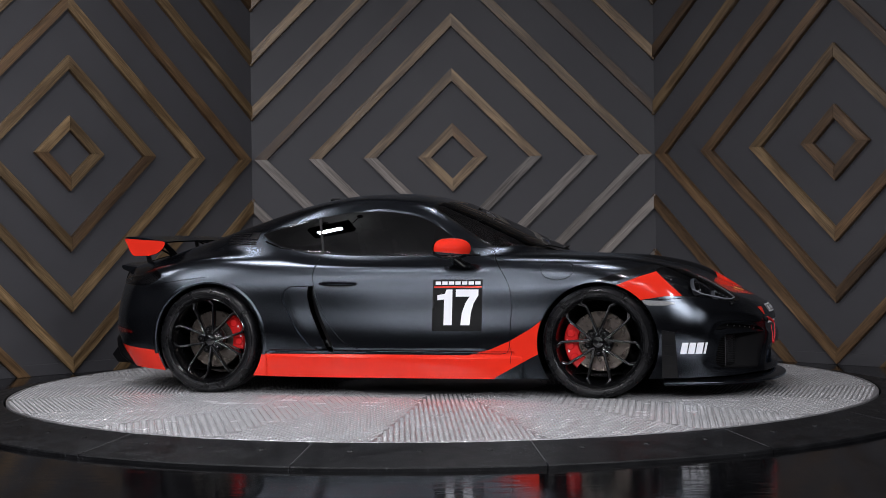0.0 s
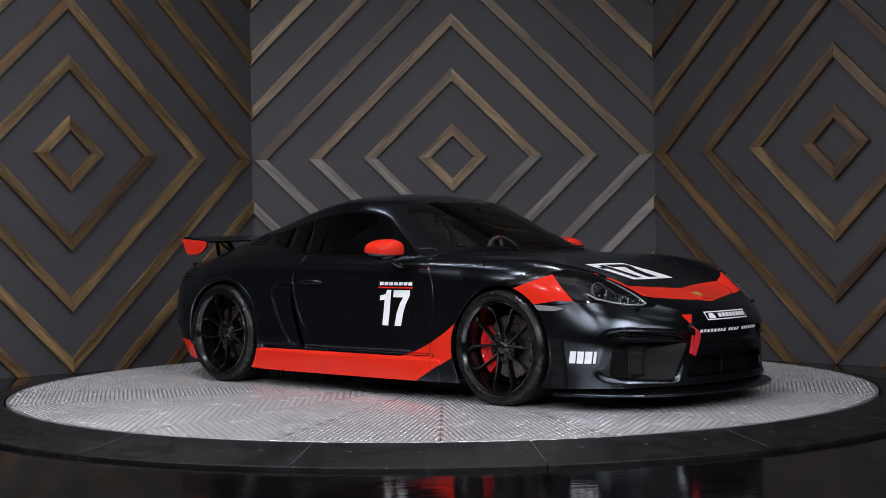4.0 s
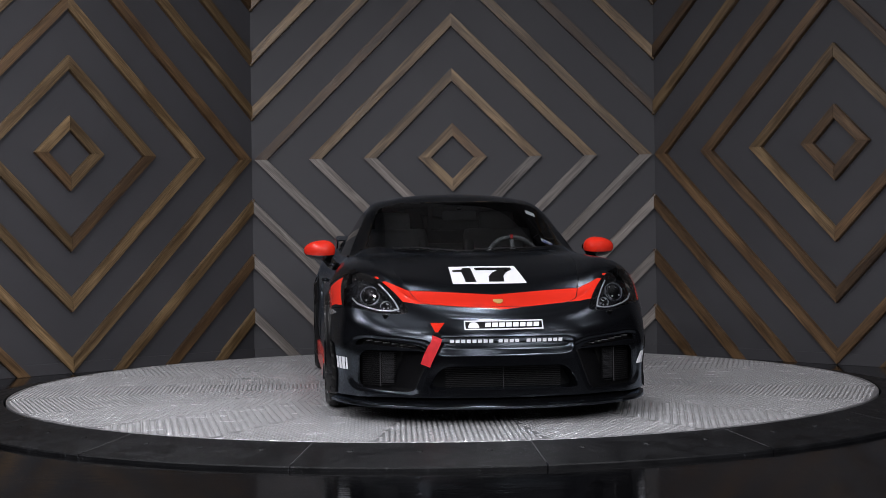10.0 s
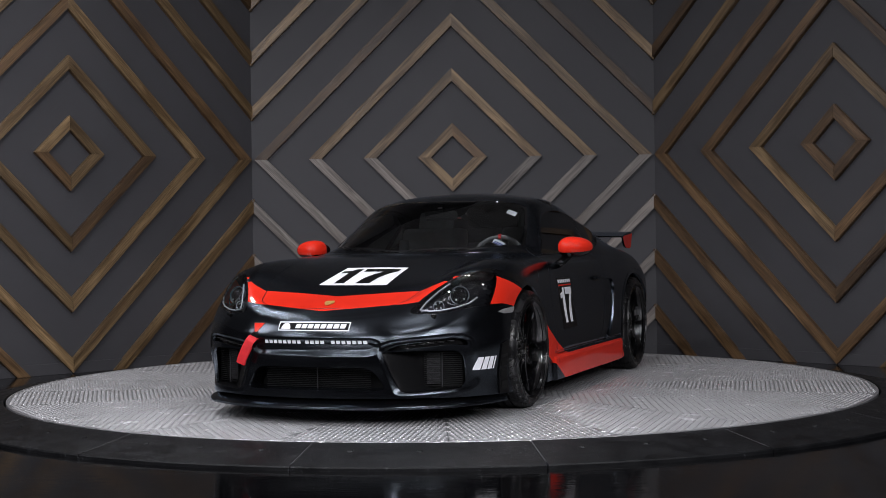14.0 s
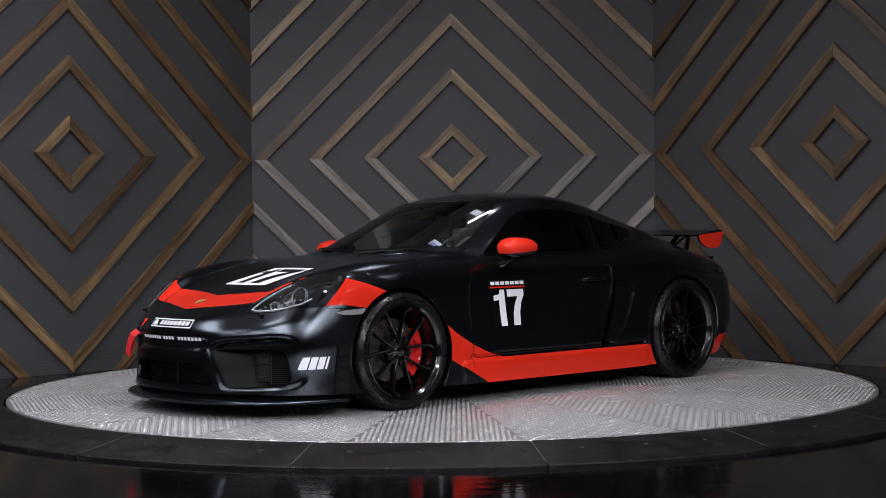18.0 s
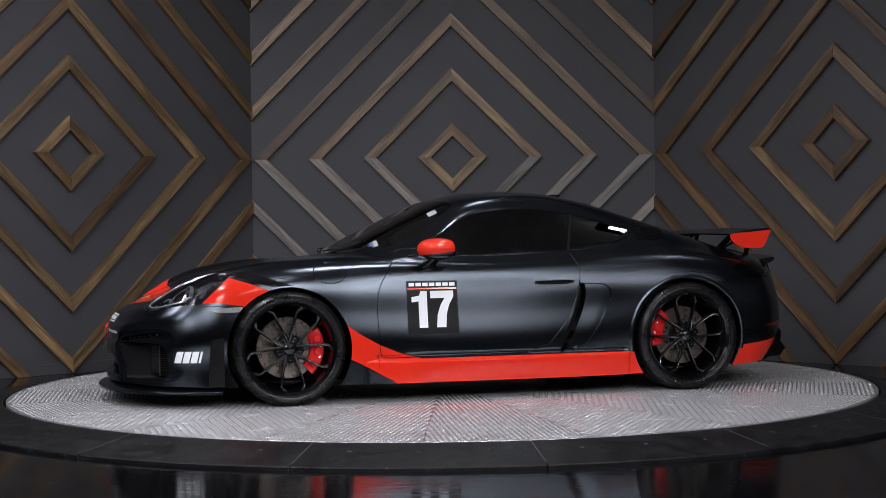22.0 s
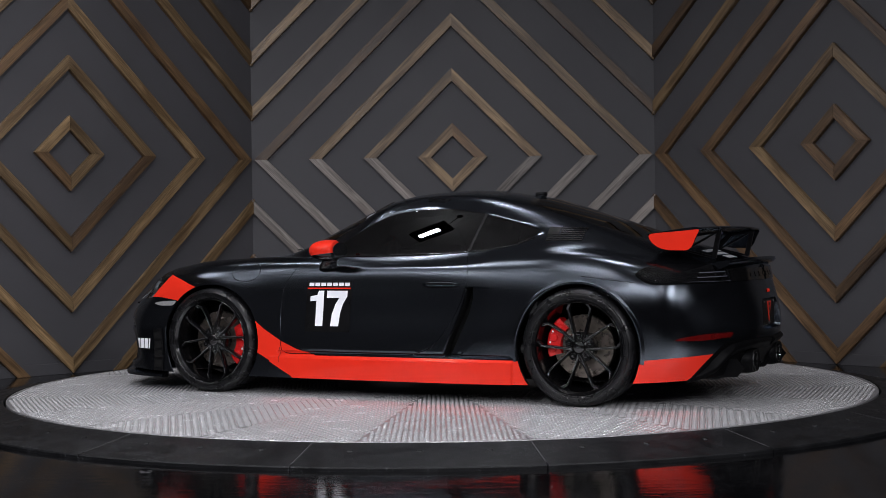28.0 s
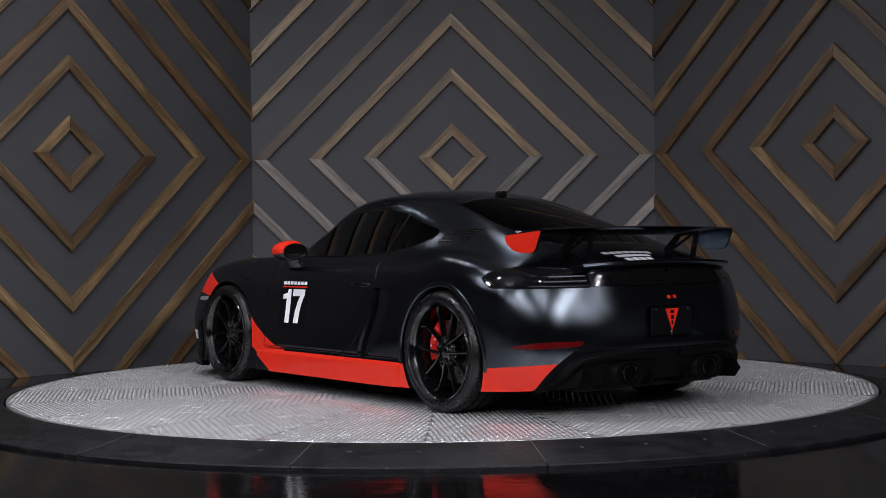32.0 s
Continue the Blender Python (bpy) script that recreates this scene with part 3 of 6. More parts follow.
# Rails of the body from the lower edge to the centre line of roof and bonnet: nose x, tail x, and (x, y, z) on the way.
RAILS = [
    (1.0, -3.30, [(1.1, .0, .135), (0.942, .40, .135), (0.867, .55, .135), (0.767, .68, .13), (0.6, .792, .127), (0.42, .860, .122), (0.2, .882, .12), (-0.4, .888, .112), (-1.2, .881, .108),
                    (-2.0, .887, .11), (-2.484, .89, .12), (-2.85, .85, .14), (-3.05, .75, .15), (-3.16, .64, .16), (-3.27, .40, .18), (-3.5, .0, .19)]),
    (1.0, -3.36, [(1.1, .0, .23), (0.94, .40, .24), (0.865, .55, .245), (0.765, .68, .25), (0.63, .785, .25), (0.43, .85, .25), (0.2, .872, .25), (-0.4, .882, .235), (-1.2, .885, .225),
                  (-2.0, .89, .235), (-2.484, .90, .25), (-2.85, .882, .265), (-3.05, .82, .275), (-3.2, .68, .29), (-3.32, .40, .30), (-3.5, .0, .31)]),
    (1.008, -3.397, [(1.1, .0, .33), (0.948, .40, .345), (0.873, .55, .36), (0.772, .685, .375), (0.655, .79, .39), (0.45, .862, .40), (0.2, .88, .41), (-0.4, .880, .385), (-1.2, .878, .375),
                     (-2.0, .895, .385), (-2.484, .912, .42), (-2.85, .895, .42), (-3.03, .86, .42), (-3.15, .78, .42), (-3.235, .68, .42), (-3.296, .55, .42), (-3.353, .40, .42), (-3.5, .0, .42)]),
    (1.0, -3.377, [(1.1, .0, .415), (0.938, .39, .44), (0.86, .54, .46), (0.765, .665, .485), (0.64, .775, .51), (0.45, .848, .54), (0.2, .874, .565), (-0.4, .862, .53), (-1.2, .857, .515),
                   (-2.0, .881, .545), (-2.484, .905, .58), (-2.85, .90, .565), (-3.03, .862, .55), (-3.14, .78, .55), (-3.22, .68, .55), (-3.28, .55, .55), (-3.333, .40, .55), (-3.5, .0, .55)]),
    (0.98, -3.348, [(1.1, .0, .475), (0.915, .365, .495), (0.84, .505, .515), (0.75, .62, .55), (0.62, .725, .605), (0.45, .81, .66), (0.2, .858, .70), (-0.4, .844, .675), (-1.2, .837, .655),
                    (-2.0, .868, .685), (-2.484, .883, .715), (-2.85, .88, .69), (-3.03, .845, .66), (-3.12, .765, .652), (-3.195, .67, .65), (-3.255, .55, .65), (-3.305, .40, .65), (-3.5, .0, .65)]),
    (0.945, -3.325, [(1.1, .0, .525), (0.885, .33, .545), (0.81, .46, .575), (0.72, .565, .622), (0.6, .66, .685), (0.45, .742, .745), (0.2, .79, .79), (-0.4, .80, .795), (-1.2, .812, .775),
                     (-2.0, .832, .80), (-2.484, .83, .838), (-2.85, .82, .79), (-3.08, .755, .745), (-3.16, .66, .735), (-3.23, .54, .732), (-3.285, .40, .73), (-3.5, .0, .73)]),
    (0.91, -3.318, [(1.1, .0, .548), (0.855, .29, .566), (0.78, .41, .60), (0.69, .495, .652), (0.5, .592, .750), (0.2, .66, .822), (-0.2, .695, .845), (-0.65, .735, .842), (-1.2, .748, .842),
                    (-1.75, .755, .862), (-2.05, .75, .898), (-2.484, .72, .895), (-2.85, .70, .838), (-3.05, .655, .805), (-3.15, .585, .785), (-3.23, .49, .775), (-3.285, .37, .77), (-3.5, .0, .768)]),
    (0.897, -3.315, [(1.1, .0, .556), (0.845, .23, .576), (0.77, .34, .604), (0.68, .42, .638), (0.5, .455, .715), (0.2, .50, .79), (-0.2, .56, .848), (-0.5, .655, .862), (-0.72, .688, .868), (-0.92, .653, .980),
                    (-1.1, .612, 1.092), (-1.35, .585, 1.152), (-1.6, .578, 1.152), (-1.82, .583, 1.122), (-2.03, .595, 1.070), (-2.2, .605, 1.026), (-2.484, .585, .978), (-2.85, .55, .882), (-3.05, .52, .835), (-3.18, .46, .81), (-3.27, .31, .79), (-3.5, .0, .785)]),
    (0.888, -3.313, [(1.1, .0, .561), (0.845, .13, .580), (0.775, .19, .605), (0.68, .22, .634), (0.5, .24, .692), (0.2, .26, .768), (-0.2, .33, .848), (-0.36, .38, .868), (-0.5, .41, .93), (-0.75, .42, 1.044), (-1.02, .42, 1.165),
                     (-1.2, .41, 1.213), (-1.4, .40, 1.232), (-1.6, .40, 1.234), (-1.82, .40, 1.209), (-2.05, .41, 1.154), (-2.3, .41, 1.080), (-2.6, .39, .984), (-2.85, .37, .906), (-3.05, .35, .845), (-3.18, .30, .808), (-3.26, .20, .788), (-3.5, .0, .773)]),
    (0.885, -3.312, [(1.1, .0, .563), (0.85, .0, .582), (0.77, .0, .610), (0.6, .0, .662), (0.45, .0, .703), (0.2, .0, .768), (-0.1, .0, .832), (-0.31, .0, .868), (-0.5, .0, .955), (-0.75, .0, 1.075), (-1.0, .0, 1.187),
                    (-1.2, .0, 1.243), (-1.4, .0, 1.262), (-1.6, .0, 1.262), (-1.82, .0, 1.238), (-2.05, .0, 1.188), (-2.3, .0, 1.114), (-2.6, .0, 1.006), (-2.85, .0, .922), (-3.05, .0, .856), (-3.18, .0, .812), (-3.26, .0, .79), (-3.5, .0, .775)]),
]


def body_grid(nu=300, per=9):
    """Points of the half body: rails filled in along the car, then round each section."""
    t = np.linspace(0, 1, nu)
    ease = 0.5 - 0.5 * np.cos(math.pi * t)
    w = 0.12 * t + 0.88 * ease
    rails = []
    for nose, tail, keys in RAILS:
        inner = [k for k in keys if tail + 0.005 < k[0] < nose - 0.005]
        full = [(nose, 0.0, keys[0][2])] + inner + [(tail, 0.0, keys[-1][2])]
        # the plan view is square to the centre line at both ends: interpolate y squared there
        x = nose + (tail - nose) * w
        zz = spline([(k[0], k[2]) for k in full])(x)[:, 0]
        if max(k[1] for k in full) > 0:
            y2 = spline([(k[0], k[1] ** 2) for k in full])(x)[:, 0]
            yy = np.sqrt(np.clip(y2, 0, None))
        else:
            yy = np.zeros_like(x)
        rails.append(np.stack([x, yy, zz], -1))
    P = np.array(rails)                       # rail, station, xyz
    for _ in range(3):
        mid_ = (P[:, :-2] + P[:, 2:]) / 2
        P[:, 1:-1] = P[:, 1:-1] * 0.5 + mid_ * 0.5
    ext = np.concatenate([2 * P[:1] - P[1:2], P, P[-2:-1] * [1, -1, 1]])
    rows = []
    n = len(P)
    for i in range(n - 1):
        a, b, c, d = ext[i], ext[i + 1], ext[i + 2], ext[i + 3]
        for s in np.arange(per) / per:
            rows.append(0.5 * ((2 * b) + (c - a) * s + (2 * a - 5 * b + 4 * c - d) * s * s + (3 * b - a - 3 * c + d) * s ** 3))
    rows.append(P[-1])
    G = np.array(rows)
    for _ in range(2):
        G[1:-1] = G[1:-1] * 0.6 + (G[:-2] + G[2:]) * 0.2
    # even out the rounded tail corners
    soft = np.clip((-2.86 - G[:, :, :1]) / 0.15, 0, 1) * 0.5
    for _ in range(40):
        along, round_ = G.copy(), G.copy()
        along[:, 1:-1] = (G[:, :-2] + G[:, 2:]) / 2
        round_[1:-1] = (G[:-2] + G[2:]) / 2
        G = G * (1 - soft) + (along + round_) / 2 * soft
    G[:, :, 1] = np.clip(G[:, :, 1], 0, None)
    G[-1, :, 1] = 0
    return G


ARCHES = ((0.0, 0.325, 0.361), (-2.480, 0.325, 0.366))


def polygon_distance(px, py, pts):
    """Signed distance to an outline, below zero inside."""
    d = np.full(len(px), 1e9)
    inside = np.zeros(len(px), bool)
    n = len(pts)
    for k in range(n):
        (ax, ay), (bx, by) = pts[k], pts[(k + 1) % n]
        ex, ey = bx - ax, by - ay
        t = np.clip(((px - ax) * ex + (py - ay) * ey) / (ex * ex + ey * ey), 0, 1)
        d = np.minimum(d, np.hypot(px - ax - t * ex, py - ay - t * ey))
        cross = (ay > py) != (by > py)
        with np.errstate(divide="ignore", invalid="ignore"):
            xi = ax + (py - ay) * ex / (ey if ey else 1e-9)
        inside ^= cross & (px < xi)
    return np.where(inside, -d, d)


def smooth_outline(pts, r=0.03, n=3):
    """Round the corners of an outline."""
    out = []
    m = len(pts)
    for k in range(m):
        p0, p1, p2 = Vector(pts[k - 1]), Vector(pts[k]), Vector(pts[(k + 1) % m])
        l0, l2 = (p0 - p1).length, (p2 - p1).length
        a = p1 + (p0 - p1) * min(0.45, r / l0)
        b = p1 + (p2 - p1) * min(0.45, r / l2)
        for j in range(n + 1):
            s = j / n
            q = a * (1 - s) ** 2 + p1 * 2 * s * (1 - s) + b * s * s
            out.append((q.x, q.y))
    return out


SIDE_GLASS = smooth_outline([(-.715, .842), (-.93, .99), (-1.1, 1.092), (-1.22, 1.128), (-1.42, 1.15), (-1.62, 1.146), (-1.83, 1.112), (-2.03, 1.06), (-2.205, 1.012), (-2.185, .962), (-2.04, .902), (-1.86, .872), (-1.6, .856), (-1.2, .848)], .05)
SCREEN = smooth_outline([(-.325, -.2), (-.325, .10), (-.36, .30), (-.45, .48), (-.60, .60), (-.70, .638), (-.86, .600), (-1.0, .560), (-1.105, .520), (-1.085, .42), (-1.045, .2), (-1.04, -.2)], .04)
REAR_GLASS = smooth_outline([(-1.98, -.2), (-1.985, .3), (-2.03, .45), (-2.4, .47), (-2.76, .43), (-2.86, .36), (-2.88, -.2)], .06)
BONNET = smooth_outline([(.835, -.3), (.825, .15), (.79, .32), (.73, .425), (.5, .485), (.2, .535), (-.2, .585), (-.4, .595), (-.40, .5), (-.33, .33), (-.285, .1), (-.285, -.3)], .04)
HEADLAMP = smooth_outline([(.90, .80), (.90, .60), (.735, .588), (.63, .560), (.50, .560), (.47, .575), (.53, .66), (.62, .742), (.70, .775), (.80, .79)], .05)
DOOR = smooth_outline([(-.68, .90), (-.60, .775), (-.535, .675), (-.518, .55), (-.53, .257), (-1.43, .264), (-1.574, .312), (-1.688, .446), (-1.765, .601), (-1.797, .742), (-1.752, .88)], .05)
RED_SILL = [(-.30, .485), (-.40, .41), (-.53, .335), (-.645, .286), (-.78, .25), (-2.2, .25), (-2.2, .05), (-.645, .08), (-.615, .118), (-.40, .236), (-.33, .27)]
RED_TAIL = [(-2.7, .252), (-3.215, .297), (-3.09, .17), (-3.0, .1), (-2.7, .1)]
RED_FENDER = [(.36, .752), (.24, .715), (.06, .648), (.10, .52), (.268, .583), (.40, .602), (.56, .60), (.56, .75)]
RED_NOSE = [(-.2, .648), (.0, .648), (.466, .676), (.60, .735), (.60, .60), (.50, .622), (.44, .612), (.0, .578), (-.2, .578)]
TAILLAMP = smooth_outline([(-2.80, .742), (-2.87, .784), (-2.98, .800), (-3.12, .79), (-3.5, .765), (-3.5, .69), (-3.2, .685), (-2.9, .682)], .04)
BLADE_EDGE = [(-1.822, .672), (-1.830, .617), (-1.805, .516), (-1.760, .415), (-1.700, .290), (-1.672, .256)]
INTAKE = smooth_outline([(-1.785, .674), (-1.94, .670), (-1.982, .640), (-1.985, .58), (-1.927, .464), (-1.876, .381), (-1.807, .300), (-1.746, .266), (-1.636, .258), (-1.668, .35), (-1.738, .501), (-1.780, .618)], .016)
MOUTH = smooth_outline([(-.2, .296), (.30, .296), (.345, .27), (.395, .19), (.37, .176), (-.2, .176)], .03)
DUCT = smooth_outline([(.378, .372), (.55, .376), (.72, .372), (.745, .34), (.745, .20), (.72, .172), (.49, .162), (.462, .172)], .022)
BAND = smooth_outline([(-.2, .449), (.33, .449), (.385, .425), (.37, .37), (.32, .350), (-.2, .350)], .02)
SLIT = smooth_outline([(.39, .375), (.45, .405), (.70, .438), (.76, .42), (.758, .395), (.70, .405), (.46, .385)], .02)
PLATE_RECESS = smooth_outline([(-.2, .582), (.17, .582), (.20, .56), (.245, .40), (-.2, .40)], .025)
FRAME = smooth_outline([(.345, .385), (.37, .42), (.45, .442), (.70, .462), (.775, .448), (.80, .40), (.80, .20), (.76, .158), (.46, .146), (.43, .165)], .03)
FUEL = [(-.245 + .1 * math.cos(a), .762 + .062 * math.sin(a)) for a in np.linspace(0, 2 * math.pi, 24, endpoint=False)]

PID = dict(body=0, side_window=1, quarter_window=2, window_trim=3, windscreen=4, rear_window=5, bonnet=6, headlamp=7, door=8,
           taillamp=9, side_intake=10, mouth=11, duct=12, slit=13, plate_recess=14, seam=15, arch=16, screen_trim=17, rear_trim=18, diffuser=19,
           front_bumper=20, rear_bumper=21, fender=22, rear_quarter=23, bonnet_joint=24, fuel_joint=25, quarter_joint=26, bumper_joint=27, fender_joint=28, intake_slot=29, window_post=30)


def blade_edge(x, z):
    """How far a point of the side intake lies behind the blade's front edge; below zero: in the slot."""
    zs = [q[1] for q in BLADE_EDGE[::-1]]
    return np.interp(z, zs, [q[0] for q in BLADE_EDGE[::-1]]) - x


def build_shell():
    G = body_grid()
    nr, nu, _ = G.shape
    bm = bmesh.new()
    lay = bm.faces.layers.int.new("panel")
    red = bm.faces.layers.int.new("red")
    grid = [[bm.verts.new(G[i, j]) for j in range(nu)] for i in range(nr)]
    for i in range(nr - 1):
        for j in range(nu - 1):
            bm.faces.new((grid[i][j], grid[i][j + 1], grid[i + 1][j + 1], grid[i + 1][j]))
    bmesh.ops.remove_doubles(bm, verts=bm.verts, dist=1e-5)

    def cut(fn):
        bm.verts.ensure_lookup_table()
        co = np.array([v.co for v in bm.verts])
        val = fn(co[:, 0], co[:, 1], co[:, 2])
        val = np.where(np.abs(val) < 2e-5, 2e-5, val)
        for v, q in zip(bm.verts, val):
            v.tag = False
        bm.verts.index_update()
        fresh = set()
        todo = []
        for e in bm.edges:
            a, b = val[e.verts[0].index], val[e.verts[1].index]
            if a * b < 0:
                todo.append((e, e.verts[0], a / (a - b)))
        for e, v, fac in todo:
            fresh.add(bmesh.utils.edge_split(e, v, float(fac))[1])
        faces = {f for v in fresh for f in v.link_faces}
        for f in faces:
            vs = [v for v in f.verts if v in fresh]
            if len(vs) == 2:
                try:
                    bmesh.utils.face_split(f, vs[0], vs[1])
                except ValueError:
                    pass

    def centres():
        fs = list(bm.faces)
        return fs, np.array([f.calc_center_median() for f in fs])

    def region(fn, pid, only=None, layer=lay):
        cut(fn)
        fs, c = centres()
        inside = fn(c[:, 0], c[:, 1], c[:, 2]) < 0
        for f, k in zip(fs, inside):
            if k and (only is None or f[lay] in only):
                f[layer] = pid

    def seam(fn, gap=0.0022, only=(0,), pid=PID["seam"]):
        cut(lambda x, y, z: fn(x, y, z) - gap)
        cut(lambda x, y, z: fn(x, y, z) + gap)
        fs, c = centres()
        inside = np.abs(fn(c[:, 0], c[:, 1], c[:, 2])) < gap
        for f, k in zip(fs, inside):
            if k and f[lay] in only:
                f[lay] = pid

    far = lambda cond, d: np.where(cond, d, np.maximum(d, 0.05))
    side = lambda poly: (lambda x, y, z: far(y > 0.42, polygon_distance(x, z, poly)))
    front = lambda poly, x0: (lambda x, y, z: far(x > x0, polygon_distance(y, z, poly)))
    rear = lambda poly, x0: (lambda x, y, z: far(x < x0, polygon_distance(y, z, poly)))
    top = lambda poly: (lambda x, y, z: far(z > 0.55, polygon_distance(x, y, poly)))

    # panel joints: bumpers, fenders and quarters as fields over the whole body
    region(lambda x, y, z: np.maximum(.40 - x, z - 0.575 - 0.06 * np.clip(.62 - x, -.3, .3)), PID["front_bumper"], (0,))
    region(lambda x, y, z: np.maximum(x + 2.80, z - 0.672), PID["rear_bumper"], (0,))
    region(lambda x, y, z: np.maximum(-(x + 0.56), z - 0.90), PID["fender"], (0,))
    region(lambda x, y, z: np.maximum(x + 1.60, z - 0.885), PID["rear_quarter"], (0,))
    all_body = (0, PID["front_bumper"], PID["rear_bumper"], PID["fender"], PID["rear_quarter"])
    # diffuser panel under the tail
    region(lambda x, y, z: np.maximum(x + 3.0, z - np.minimum(.362, .295 + (-3.20 - x) * 1.13)), PID["diffuser"], all_body)
    # openings
    region(side(DOOR), PID["door"], all_body)
    seam(side(DOOR), only=all_body + (PID["door"],))
    region(top(BONNET), PID["bonnet"], all_body)
    seam(top(BONNET), only=all_body + (PID["bonnet"],), pid=PID["bonnet_joint"])
    region(top(SCREEN), PID["screen_trim"])
    region(lambda x, y, z: top(SCREEN)(x, y, z) + 0.016, PID["windscreen"], (PID["screen_trim"],))
    region(top(REAR_GLASS), PID["rear_trim"], all_body)
    region(lambda x, y, z: top(REAR_GLASS)(x, y, z) + 0.03, PID["rear_window"], (PID["rear_trim"],))
    region(side(SIDE_GLASS), PID["window_trim"])
    inner = lambda x, y, z: side(SIDE_GLASS)(x, y, z) + 0.013
    post = lambda x, y, z: x + 1.750 + (z - .864) * 0.295
    cut(inner)
    region(lambda x, y, z: np.where(inner(x, y, z) < 0, 0.008 - post(x, y, z), 0.05), PID["side_window"], (PID["window_trim"],))
    region(lambda x, y, z: np.where(inner(x, y, z) < 0, 0.008 + post(x, y, z), 0.05), PID["quarter_window"], (PID["window_trim"],))
    region(lambda x, y, z: np.where(inner(x, y, z) < 0, np.abs(post(x, y, z)) - 0.008, 0.05), PID["window_post"], (PID["window_trim"],))
    # the lamp's outer edge is a straight cut in the side view
    edge_line = lambda x, z: ((x - .33) * (.61 - .757) - (z - .757) * (.485 - .33)) / math.hypot(.155, .147)
    region(lambda x, y, z: np.where(x > .2, np.maximum(polygon_distance(y, z, HEADLAMP), edge_line(x, z)), .2), PID["headlamp"], all_body + (PID["bonnet"], PID["bonnet_joint"]))
    region(lambda x, y, z: np.maximum(polygon_distance(x, z, TAILLAMP), np.maximum(0.50 - y, x + 2.6)), PID["taillamp"])
    region(side(INTAKE), PID["side_intake"])
    region(lambda x, y, z: np.where(y > .42, blade_edge(x, z), .05), PID["intake_slot"], (PID["side_intake"],))
    region(front(MOUTH, 0.7), PID["mouth"]), region(front(DUCT, 0.5), PID["duct"]), region(front(SLIT, 0.5), PID["slit"])
    region(rear(PLATE_RECESS, -3.25), PID["plate_recess"], all_body + (PID["diffuser"],))
    seam(lambda x, y, z: np.where(y > .5, polygon_distance(x, z, FUEL), 1.0), 0.0018, all_body, PID["fuel_joint"])
    # joints between bumpers, fender and quarter
    seam(lambda x, y, z: np.where((y > .45) & (x < -2.5) & (x > -2.83), z - .697 - (x + 2.8) * .12, 1.0), 0.0018, all_body, PID["quarter_joint"])
    seam(lambda x, y, z: np.where((y > .45) & (x > .2) & (x < .50), z - .583 - (x - .4) * .05, 1.0), 0.0018, all_body, PID["bumper_joint"])
    seam(lambda x, y, z: np.where((y > .6) & (z > .2) & (z < .30) & (x > -.54), x + .52, 1.0), 0.0018, all_body, PID["fender_joint"])
    # red stripes
    reds = [0, *all_body, PID["door"], PID["bonnet"]]
    for fn in (side(RED_SILL), lambda x, y, z: np.maximum(polygon_distance(x, z, RED_TAIL), .5 - y), front(RED_NOSE, 0.55),
               lambda x, y, z: np.where((y > .62), polygon_distance(x, z, RED_FENDER), .2)):
        region(fn, 1, reds, red)
    # wheel openings
    for cx, cz, r in ARCHES:
        region(lambda x, y, z: np.where(y > .45, np.hypot(x - cx, z - cz) - r, .2), PID["arch"])
    bmesh.ops.delete(bm, geom=[f for f in bm.faces if f[lay] == PID["arch"]], context="FACES")
    # extra loops along the reliefs, so that their edges run true
    duct_frame = lambda x, y, z: np.where(x > .45, polygon_distance(y, z, FRAME), .2)
    sill_lip = lambda x, y, z: np.where(y > .5, np.maximum(z - .247, np.maximum(x + .44, -2.09 - x)), .2)
    sill_groove = lambda x, y, z: np.where(y > .5, np.maximum(np.maximum(z - .278, .249 - z), np.maximum(x + .50, -2.08 - x)), .2)
    nose_band = lambda x, y, z: np.where(x > .6, polygon_distance(y, z, BAND), .2)
    for fn, w in ((duct_frame, .03), (sill_lip, .012), (sill_groove, .008), (nose_band, .035)):
        for share in (.0, .5, 1.0):
            cut(lambda x, y, z: fn(x, y, z) + w * share)
    # relief: shallow frame round the outer intakes, proud sills, hollow behind the bonnet lip
    bm.verts.ensure_lookup_table()
    co = np.array([v.co for v in bm.verts])

    def press(field, way, depth, width):
        s = np.clip(-field / width, 0, 1)
        s = s * s * (3 - 2 * s) * depth
        for v, k in zip(bm.verts, s):
            if k:
                v.co += Vector(way) * float(k)

    X, Y, Z = co[:, 0], co[:, 1], co[:, 2]
    press(duct_frame(X, Y, Z), (-.8, -.25, 0), 0.014, 0.03)
    press(nose_band(X, Y, Z), (-1, 0, 0), 0.017, 0.035)
    press(sill_lip(X, Y, Z), (0, 1, 0), 0.016, 0.012)
    press(sill_groove(X, Y, Z), (0, -1, 0), 0.014, 0.008)
    # panes are evenly bowed: relax them between their edges
    own = [v for v in bm.verts if any(f[lay] in (PID["side_window"], PID["quarter_window"], PID["window_post"]) for f in v.link_faces)]
    q = np.array([v.co for v in own])
    a, b = q[:, 0] + 1.45, q[:, 2] - 1.0
    terms = np.stack([np.ones_like(a), a, b, a * a, b * b], -1)
    even = terms @ np.linalg.lstsq(terms, q[:, 1], rcond=None)[0]
    for v, k in zip(own, even):
        v.co.y = float(k)
    for pid in (PID["windscreen"], PID["rear_window"]):
        own = [v for v in bm.verts if any(f[lay] == pid for f in v.link_faces)]
        q = np.array([v.co for v in own])
        a, b = q[:, 0] - q[:, 0].mean(), q[:, 1] ** 2
        terms = np.stack([np.ones_like(a), a, b, a * a, a * b, b * b, a * a * b], -1)
        even = terms @ np.linalg.lstsq(terms, q[:, 2], rcond=None)[0]
        for v, k in zip(own, even):
            v.co.z = float(k)
